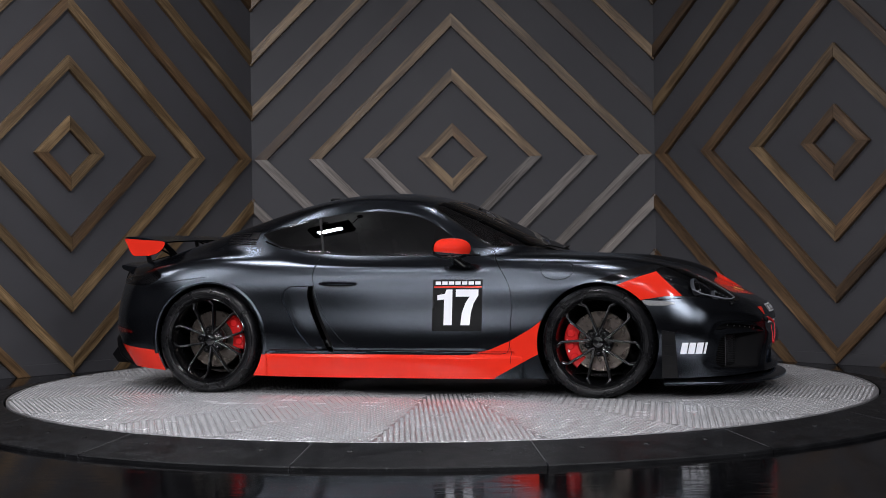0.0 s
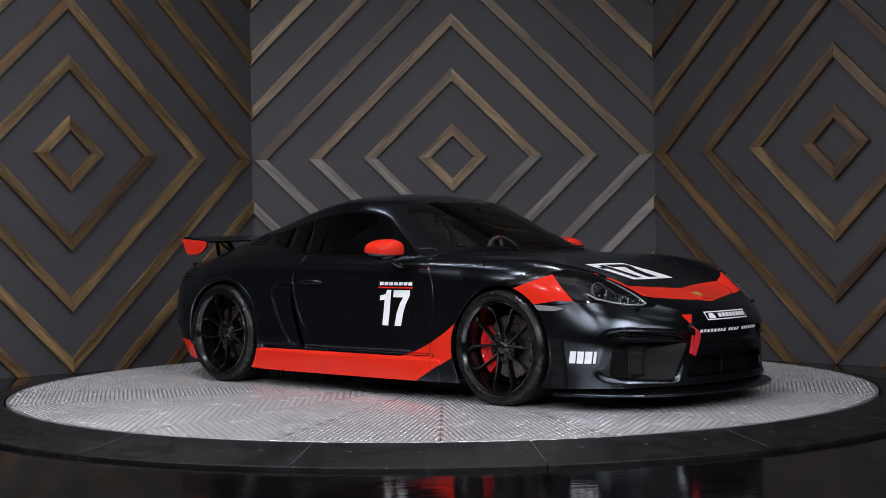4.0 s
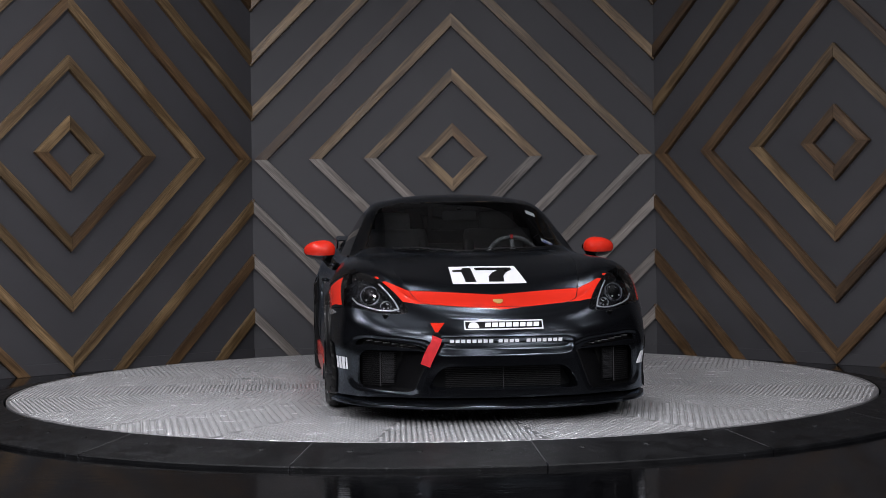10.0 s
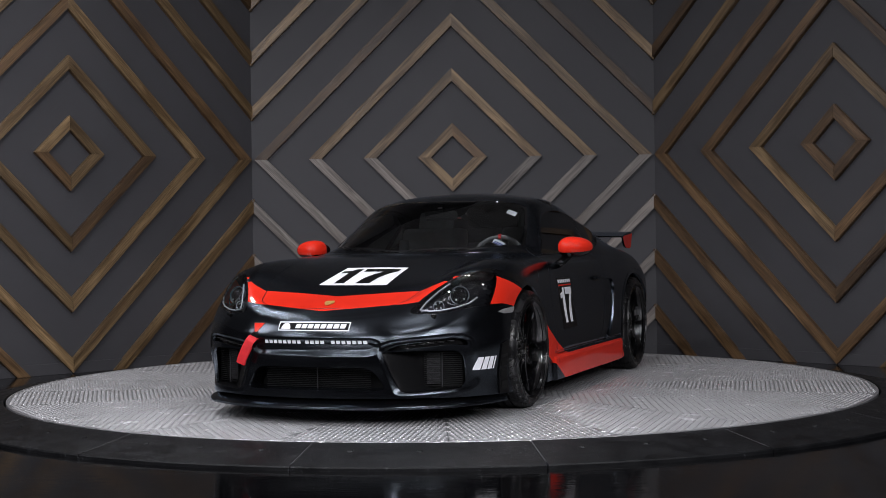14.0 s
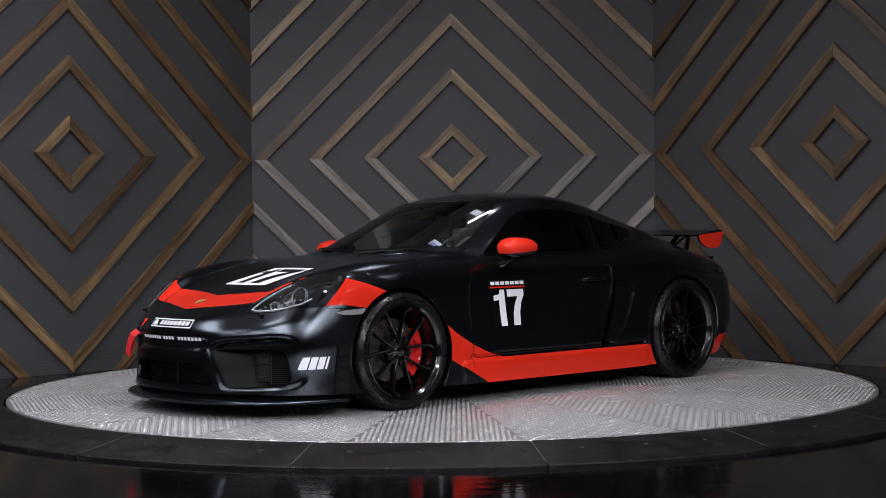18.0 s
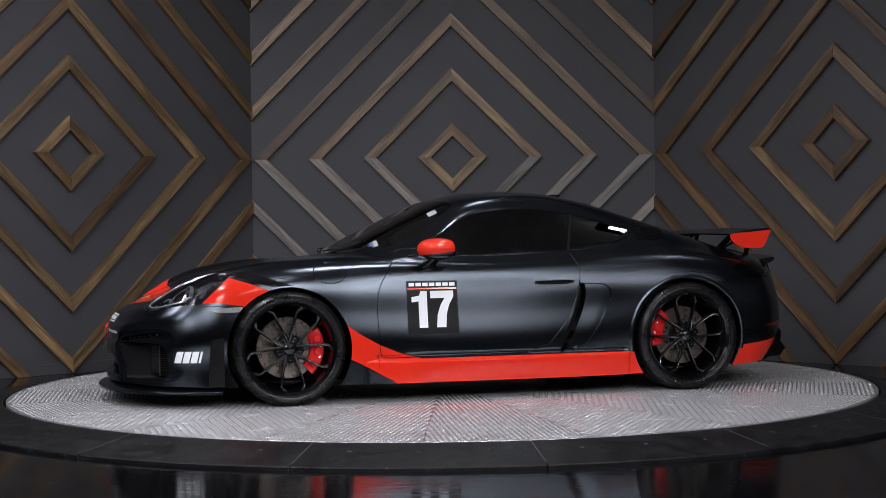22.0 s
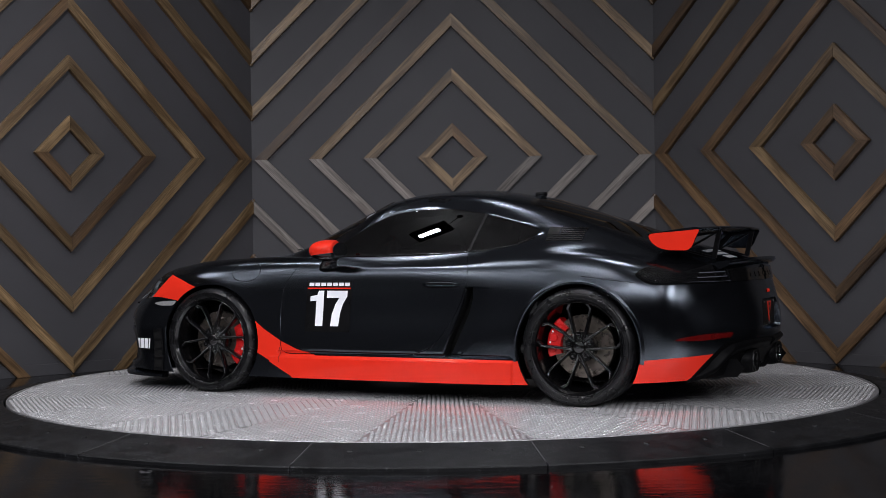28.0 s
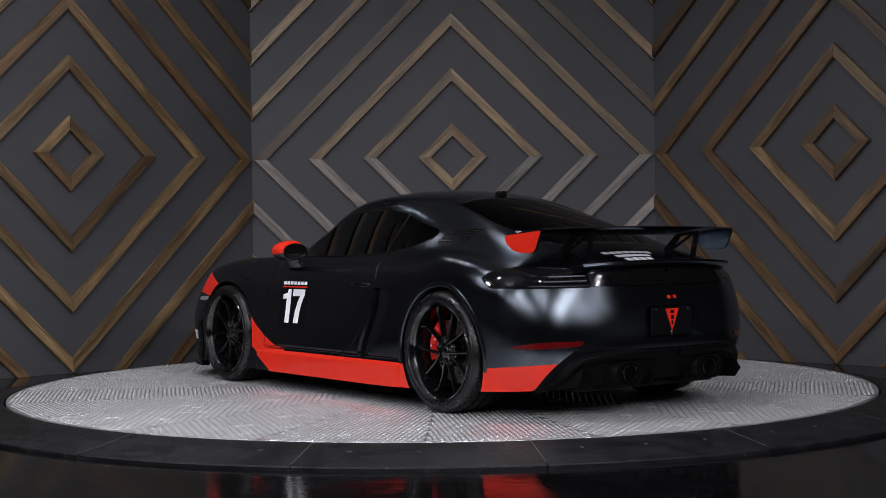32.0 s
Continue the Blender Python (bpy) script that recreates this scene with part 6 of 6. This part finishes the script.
project("tail_band", flat([[(-.50, .692), (.50, .692), (.50, .762), (-.50, .762)]]), "B", GLOSS, car, .003, "gloss black band between the tail lamps", thick=.004)
project("tail_lettering", flat([rect(-.26 + k * .078, .712, -.26 + k * .078 + .06, .738) for k in range(7)]), "B", GLOSS, car, .008, "dark bars for lettering", thick=.002)
project("model_badge", flat([rect(-.033 + k * .024, .616, -.033 + k * .024 + .018, .634) for k in range(3)]), "B", RED, car, .002, "small red badge bars", thick=.002)

# decals on the tail slope
for nm, outl in (("maker_lettering", [rect(-3.045, -.17 + k * .053, -3.010, -.17 + k * .053 + .044) for k in range(7)]),
                 ("sponsor_panel", [rect(-3.095, -.12, -3.062, .14)]),
                 ("sponsor_block", [rect(-3.155, -.09 + k * .054, -3.112, -.09 + k * .054 + .044) for k in range(4)])):
    project(nm, flat(outl), "T", WHITE, car, .002, "white blocks of a sponsor mark")

# number plate holder
bm = bmesh.new()
px = -3.352
box(bm, *at(px, 0, .498), .012, .31, .155, .008)
plate = part("plate_holder", bm, PLASTIC, car, "black plate holder with red triangle")
bm = bmesh.new()
tri = [(-.05, .065), (.05, .065), (0, -.055)]
prism(bm, tri, .002, Matrix.Translation(at(px - .0062, 0, .498)) @ Matrix(((0, 0, -1, 0), (1, 0, 0, 0), (0, 1, 0, 0), (0, 0, 0, 1))))
bmesh.ops.recalc_face_normals(bm, faces=bm.faces)
part("red_triangle", bm, RED, plate)
bm = bmesh.new()
for k, (w, h) in enumerate(((.028, .016), (.022, .020), (.012, .022))):
    box(bm, *at(px - .0092, 0, .545 - k * .028), .001, w, h)
part("black_bars", bm, BLACKV, plate)
bm = bmesh.new()
lathe(bm, [(.0001, .002), (.012, .002), (.013, 0)], 16, Matrix.Translation(at(px - .0065, 0, .436)) @ Matrix.Rotation(radians(-90), 4, "Y"))
part("lock", bm, CHROME, plate, smooth=True)
for y in (-.12, .12):
    bm = bmesh.new()
    lathe(bm, [(.0001, .003), (.005, .003), (.006, 0)], 10, Matrix.Translation(at(px - .006, y, .56)) @ Matrix.Rotation(radians(-90), 4, "Y"))
    part("screw", bm, CHROME, plate)

# diffuser housings and exhaust pipes
for s in (1, -1):
    bm = bmesh.new()
    out_ = rounded(.25, .14, .06, 5)
    inn = rounded(.125, .112, .05, 5)
    rows = []
    for outline_, x, dz in ((out_, -3.22, .0), (rounded(.24, .136, .06, 5), -3.325, .0), (rounded(.20, .126, .056, 5), -3.348, .0), (inn, -3.345, -.004), (inn, -3.27, -.004)):
        rows.append([bm.verts.new(at(x, s * .30 + a, .235 + dz + b)) for a, b in outline_])
    for A, B in zip(rows, rows[1:]):
        n = len(A)
        for k in range(n):
            bm.faces.new((A[k], A[(k + 1) % n], B[(k + 1) % n], B[k]))
    bm.faces.new(rows[-1])
    bmesh.ops.recalc_face_normals(bm, faces=bm.faces)
    house = part("exhaust_surround", bm, DIFFUSER, car, "black moulded exhaust surround", angle=40)
    bm = bmesh.new()
    lathe(bm, [(.044, -.10), (.046, .0), (.0475, .004), (.050, .002), (.050, -.10)], 36, Matrix.Translation(at(-3.346, s * .30, .231)) @ Matrix.Rotation(radians(-90), 4, "Y"))
    pipe = part("exhaust_pipe", bm, GLOSS, car, "black round exhaust pipe", smooth=True)
    bm = bmesh.new()
    lathe(bm, [(.0001, -.06), (.044, -.06)], 24, Matrix.Translation(at(-3.346, s * .30, .231)) @ Matrix.Rotation(radians(-90), 4, "Y"))
    part("pipe_baffle", bm, GRILLE, pipe)
    # thick brow that runs from the corner of the bumper over the pipe
    bm = bmesh.new()
    brow = [(-3.07, .70, .150), (-3.135, .68, .180), (-3.20, .645, .225), (-3.245, .605, .285), (-3.275, .555, .318), (-3.315, .45, .336), (-3.340, .33, .342), (-3.352, .18, .340), (-3.355, .04, .338)]
    fine_ = [Vector(p0).lerp(Vector(p1), k / 4) for p0, p1 in zip(brow, brow[1:]) for k in range(4)] + [Vector(brow[-1])]
    sweep(bm, [at(q.x + .012, q.y * s, q.z) for q in fine_], rounded(.070, .060, .016), up=(-.6, .3 * s, .75), scale=[.45 + .55 * min(1, k / 9) for k in range(len(fine_))])
    bmesh.ops.recalc_face_normals(bm, faces=bm.faces)
    part("diffuser_brow", bm, DIFFUSER, car, "thick black moulded brow of the diffuser", angle=35)
    # fins beneath
    for y in (.13, .55):
        bm = bmesh.new()
        prism(bm, [(-2.95, .14), (-3.30, .16), (-3.34, .21), (-3.30, .26), (-2.95, .26)], .012, Matrix.Translation(at(0, s * y, 0)) @ Matrix.Rotation(radians(90), 4, "X"))
        bmesh.ops.recalc_face_normals(bm, faces=bm.faces)
        part("diffuser_fin", bm, DIFFUSER, car)


# ---------------------------------------------------------------- lamps
for s, lamp, tail in ((1, LAMPS[0], TAILS[0]), (-1, LAMPS[1], TAILS[1])):
    # dark bowl behind the lens
    ids = sorted({k for vs, _ in PANELS[PID["headlamp"]] for k in vs})
    cen = sum((COORD[k] for k in ids), Vector()) / len(ids)
    verts, faces = [], []
    index = {}
    for k in ids:
        c = COORD[k]
        t = min(1, max(0, -polygon_distance(np.array([c.y]), np.array([c.z]), HEADLAMP)[0] / .03))
        q = c + (Vector((-.07, -.02, -.03)) * t)
        index[k] = len(verts)
        verts.append(Vector((q.x, q.y * s, q.z)) + OFF - Vector((.002, 0, 0)))
    for vs, _ in PANELS[PID["headlamp"]]:
        row = [index[k] for k in vs]
        faces.append(row if s == 1 else row[::-1])
    me = bpy.data.meshes.new("bowl")
    me.from_pydata(verts, [], faces)
    ob = finish(new("bowl", me), BOWL, True)
    ob.parent = lamp
    def behind(y, z, deep):
        h = skin_hit((3, y * s, z), (-1, 0, 0))
        return h[0] - h[1] * deep + OFF
    # one large and one small projector, each in a bezel, with glints painted as white balls
    for y, z, r in ((.688, .682, .046), (.605, .628, .026)):
        face = Matrix.Translation(behind(y, z, .050)) @ Matrix.Rotation(radians(12 * s), 4, "Z") @ Matrix.Rotation(radians(90 - 14), 4, "Y")
        bm = bmesh.new()
        lathe(bm, [(r * 1.10, -.01), (r * 1.11, .010), (r * 1.07, .013), (r * 1.02, .008)], 36, face)
        part("bezel", bm, LED, lamp, smooth=True)
        bm = bmesh.new()
        lathe(bm, [(.0001, .024), (r * .3, .0228), (r * .6, .018), (r * .85, .009), (r * .97, .0)], 32, face)
        part("projector", bm, GLOSS, lamp, smooth=True)
        for q, (far_, size_) in enumerate(((.74, .0048), (.52, .003), (.80, .0034), (.66, .005))):
            aq = radians(48 + 90 * q + 11 * (q % 2))
            bm = bmesh.new()
            super_ellipsoid(bm, face @ Vector((r * far_ * math.cos(aq), r * far_ * math.sin(aq), .018)), (size_,) * 3, 2, 10, 8)
            part("lamp_point", bm, WHITE, lamp, smooth=True)
    # stepped daytime elements in the inner corner
    for k in range(5):
        bm = bmesh.new()
        c = behind(.535 + .018 * k, .588 + .012 * k, .026)
        box(bm, c.x, c.y, c.z, .008, .012, .0045, .0015)
        part("lamp_element", bm, WHITE, lamp)
    # bright rim that follows the lower and inner edge of the lens
    bm = bmesh.new()
    way_ = [(.762, .640), (.738, .612), (.69, .594), (.63, .580), (.57, .576), (.528, .584), (.545, .622), (.58, .672), (.618, .714)]
    fine_ = [Vector(p0).lerp(Vector(p1), k / 5) for p0, p1 in zip(way_, way_[1:]) for k in range(5)] + [Vector(way_[-1])]
    sweep(bm, [behind(q.x, q.y, .0035) for q in fine_], [(.0048 * math.cos(q), .0048 * math.sin(q)) for q in np.linspace(0, 2 * math.pi, 8, endpoint=False)], up=(1, 0, 0))
    bmesh.ops.recalc_face_normals(bm, faces=bm.faces)
    part("rim_line", bm, LED, lamp, smooth=True)
    # inner reflector: a bright crescent under the large projector
    bm = bmesh.new()
    arc_ = [(.688 + .060 * math.cos(radians(q)), .676 + .060 * math.sin(radians(q))) for q in range(150, 331, 12)]
    sweep(bm, [behind(y_, z_, .030) for y_, z_ in arc_], [(.006 * math.cos(q), .003 * math.sin(q)) for q in np.linspace(0, 2 * math.pi, 8, endpoint=False)], up=(1, 0, 0))
    bmesh.ops.recalc_face_normals(bm, faces=bm.faces)
    part("reflector", bm, CHROME, lamp, smooth=True)
    h = skin_hit((3, s * .60, .556), (-1, 0, 0))
    bm = bmesh.new()
    box(bm, h[0].x + .008, s * .60, .554, .022, .026, .012, .004)
    bmesh.ops.translate(bm, verts=bm.verts, vec=OFF)
    part("washer_cap", bm, GLOSS, lamp)
    # running lamp in the slot
    for k in range(6):
        y = .47 + k * .042
        z = .394 + k * .0052
        h = skin_hit((3, y * s, z + .03), (-1, 0, 0))
        bm = bmesh.new()
        box(bm, h[0].x - .020, y * s, z + .003, .006, .036, .006, .002)
        bmesh.ops.translate(bm, verts=bm.verts, vec=OFF)
        part("running_lamp", bm, RUNLAMP, car)
    # inside of the tail lamp
    ids = sorted({k for vs, _ in PANELS[PID["taillamp"]] for k in vs})
    verts, index, faces = [], {}, []
    for k in ids:
        c = COORD[k]
        d = -max(polygon_distance(np.array([c.x]), np.array([c.z]), TAILLAMP)[0], .50 - c.y)
        t = min(1, max(0, d / .02))
        q = c - NORMAL[k] * (-1 if flip else 1) * (.035 * t + .002)
        index[k] = len(verts)
        verts.append(Vector((q.x, q.y * s, q.z)) + OFF)
    for vs, _ in PANELS[PID["taillamp"]]:
        row = [index[k] for k in vs]
        faces.append(row if s == 1 else row[::-1])
    me = bpy.data.meshes.new("lamp_body")
    me.from_pydata(verts, [], faces)
    ob = finish(new("lamp_body", me), TAILBOWL, False)
    ob.parent = tail
    # two clear light bars and small bright points that follow the lens round the corner
    def lens(deg, z, deep):
        c, si = math.cos(radians(deg)), math.sin(radians(deg))
        h = skin_hit((-2.80 + 3 * c, s * (.35 + 3 * si), z), (-c, -s * si, 0))
        return h[0] - h[1] * deep + OFF
    for z, first, last in ((.726, 164, 133), (.754, 164, 136)):
        bm = bmesh.new()
        sweep(bm, [lens(first + (last - first) * k / 14, z, .014) for k in range(15)], [(.003 * math.cos(q), .0032 * math.sin(q)) for q in np.linspace(0, 2 * math.pi, 8, endpoint=False)])
        bmesh.ops.recalc_face_normals(bm, faces=bm.faces)
        part("light_bar", bm, TAILBAR, tail, smooth=True)
    for deg in (160, 150, 141, 133):
        bm = bmesh.new()
        super_ellipsoid(bm, lens(deg, .740, .015), (.006, .006, .006), 2, 12, 8)
        part("lamp_element", bm, CHROME, tail, smooth=True)
    # pale line round the rim of the lens
    bm = bmesh.new()
    line = [lens(d, z, .004) for d, z in [(166 - 3.2 * k, .697) for k in range(14)]]
    sweep(bm, line, [(.0016 * math.cos(q), .0016 * math.sin(q)) for q in np.linspace(0, 2 * math.pi, 6, endpoint=False)])
    bmesh.ops.recalc_face_normals(bm, faces=bm.faces)
    part("rim_line", bm, TAILBAR, tail, smooth=True)

# ---------------------------------------------------------------- windscreen furniture, aerial
for y0, y1 in ((-.46, .02), (.02, .50)):
    bm = bmesh.new()
    pts = []
    for t in np.linspace(0, 1, 9):
        y = y0 + (y1 - y0) * t
        x = -.335 - .10 * (y / .5) ** 2 - .025 * (1 - t)
        h = skin_hit((x, y, 3), (0, 0, -1))
        pts.append(h[0] + h[1] * .012 + OFF)
    sweep(bm, pts, [(-.004, -.003), (.004, -.003), (.003, .004), (-.003, .004)])
    bmesh.ops.recalc_face_normals(bm, faces=bm.faces)
    part("wiper", bm, PLASTIC, car, "black windscreen wiper")
project("inspection_sticker", flat([rect(-.985, .44, -.93, .50)]), "T", WHITE, car, -.004, "small white windscreen sticker")
project("registration_sticker", flat([rect(-.60, .475, -.545, .545)]), "T", WHITE, car, -.004, "small blue and white windscreen sticker")
project("sticker_bars", flat([rect(-.575 + k * 0, .485 + k * .014, -.562, .494 + k * .014) for k in range(4)] + [rect(-.557, .477, -.547, .543)]), "T", mat("blue print", (.03, .06, .35), .5), car, -.003)
bm = bmesh.new()
hh = skin_hit((-1.93, 0, 3), (0, 0, -1))[0]
box(bm, *(Vector((-1.93, 0, hh.z + .012)) + OFF), .07, .045, .03, .010)
part("roof_aerial", bm, GLOSS, car, "small black roof aerial")

# ---------------------------------------------------------------- cabin
bm = bmesh.new()
box(bm, *at(-1.35, 0, .30), 1.5, 1.36, .05, .02)
box(bm, *at(-2.12, 0, .62), .06, 1.30, .62, .02)
part("cabin_tub", bm, CABIN, car)
bm = bmesh.new()
rows = []
for y in np.linspace(-.66, .66, 15):
    q = abs(y) / .66
    x0 = -.42 - .22 * q ** 2
    rows.append([bm.verts.new(at(x0, y, .842 - .01 * q)), bm.verts.new(at(x0 - .22, y, .862 - .01 * q)), bm.verts.new(at(x0 - .36, y, .845)), bm.verts.new(at(x0 - .40, y, .80)), bm.verts.new(at(x0 - .34, y, .55))])
for A, B in zip(rows, rows[1:]):
    for k in range(4):
        bm.faces.new((A[k], A[k + 1], B[k + 1], B[k]))
bmesh.ops.recalc_face_normals(bm, faces=bm.faces)
part("dashboard", bm, CABIN, car, "dark grey dashboard", smooth=True)
bm = bmesh.new()
mw = Matrix.Translation(at(-.98, .36, .80)) @ Matrix.Rotation(radians(68), 4, "Y")
ringp = [Vector((.175 * math.cos(a), .175 * math.sin(a), 0)) for a in np.linspace(0, 2 * math.pi, 41)]
sweep(bm, ringp, [(.014 * math.cos(a), .014 * math.sin(a)) for a in np.linspace(0, 2 * math.pi, 10, endpoint=False)])
lathe(bm, [(.0001, .01), (.05, .01), (.06, -.01), (.05, -.03)], 20)
for a in (0, 180, 270):
    c, si = math.cos(radians(a)), math.sin(radians(a))
    bar(bm, (.05 * si, .05 * c, -.005), (.17 * si, .17 * c, 0), .03, .012)
bmesh.ops.transform(bm, matrix=mw, verts=bm.verts)
sw = part("steering_wheel", bm, CABIN, car, "dark rimmed steering wheel", smooth=True)
bm = bmesh.new()
box(bm, -.176, 0, 0, .032, .02, .032, .004)
bmesh.ops.transform(bm, matrix=mw, verts=bm.verts)
part("centre_mark", bm, CALIPER, sw)
for y in (.37, -.37):
    bm = bmesh.new()
    vs = box(bm, *at(-1.42, y, .42), .50, .50, .16, .05)
    part("seat_cushion", bm, CABIN, car, smooth=True)
    bm = bmesh.new()
    box(bm, 0, 0, 0, .12, .48, .60, .05)
    box(bm, .03, .21, -.02, .12, .07, .46, .03), box(bm, .03, -.21, -.02, .12, .07, .46, .03)
    box(bm, 0, 0, .34, .10, .25, .16, .045)
    bmesh.ops.transform(bm, matrix=Matrix.Translation(at(-1.72, y, .74)) @ Matrix.Rotation(radians(-14), 4, "Y"), verts=bm.verts)
    part("seat_back", bm, CABIN2 if y < 0 else CABIN, car, "grey bucket seat back", smooth=True)
bm = bmesh.new()
box(bm, *at(-.93, 0, 1.105), .035, .22, .06, .014)
bar(bm, at(-.93, 0, 1.12), at(-.91, 0, 1.155), .03, .02, (1, 0, 0))
part("rear_view_mirror", bm, GLOSS, car, "dark rear-view mirror")


def motions():
    rows = [(t, pose(0, 0, 0, 0, 0, heading(t))) for t in range(0, 33)]
    walk(car, rows)
    walk(turntable, rows)


motions()
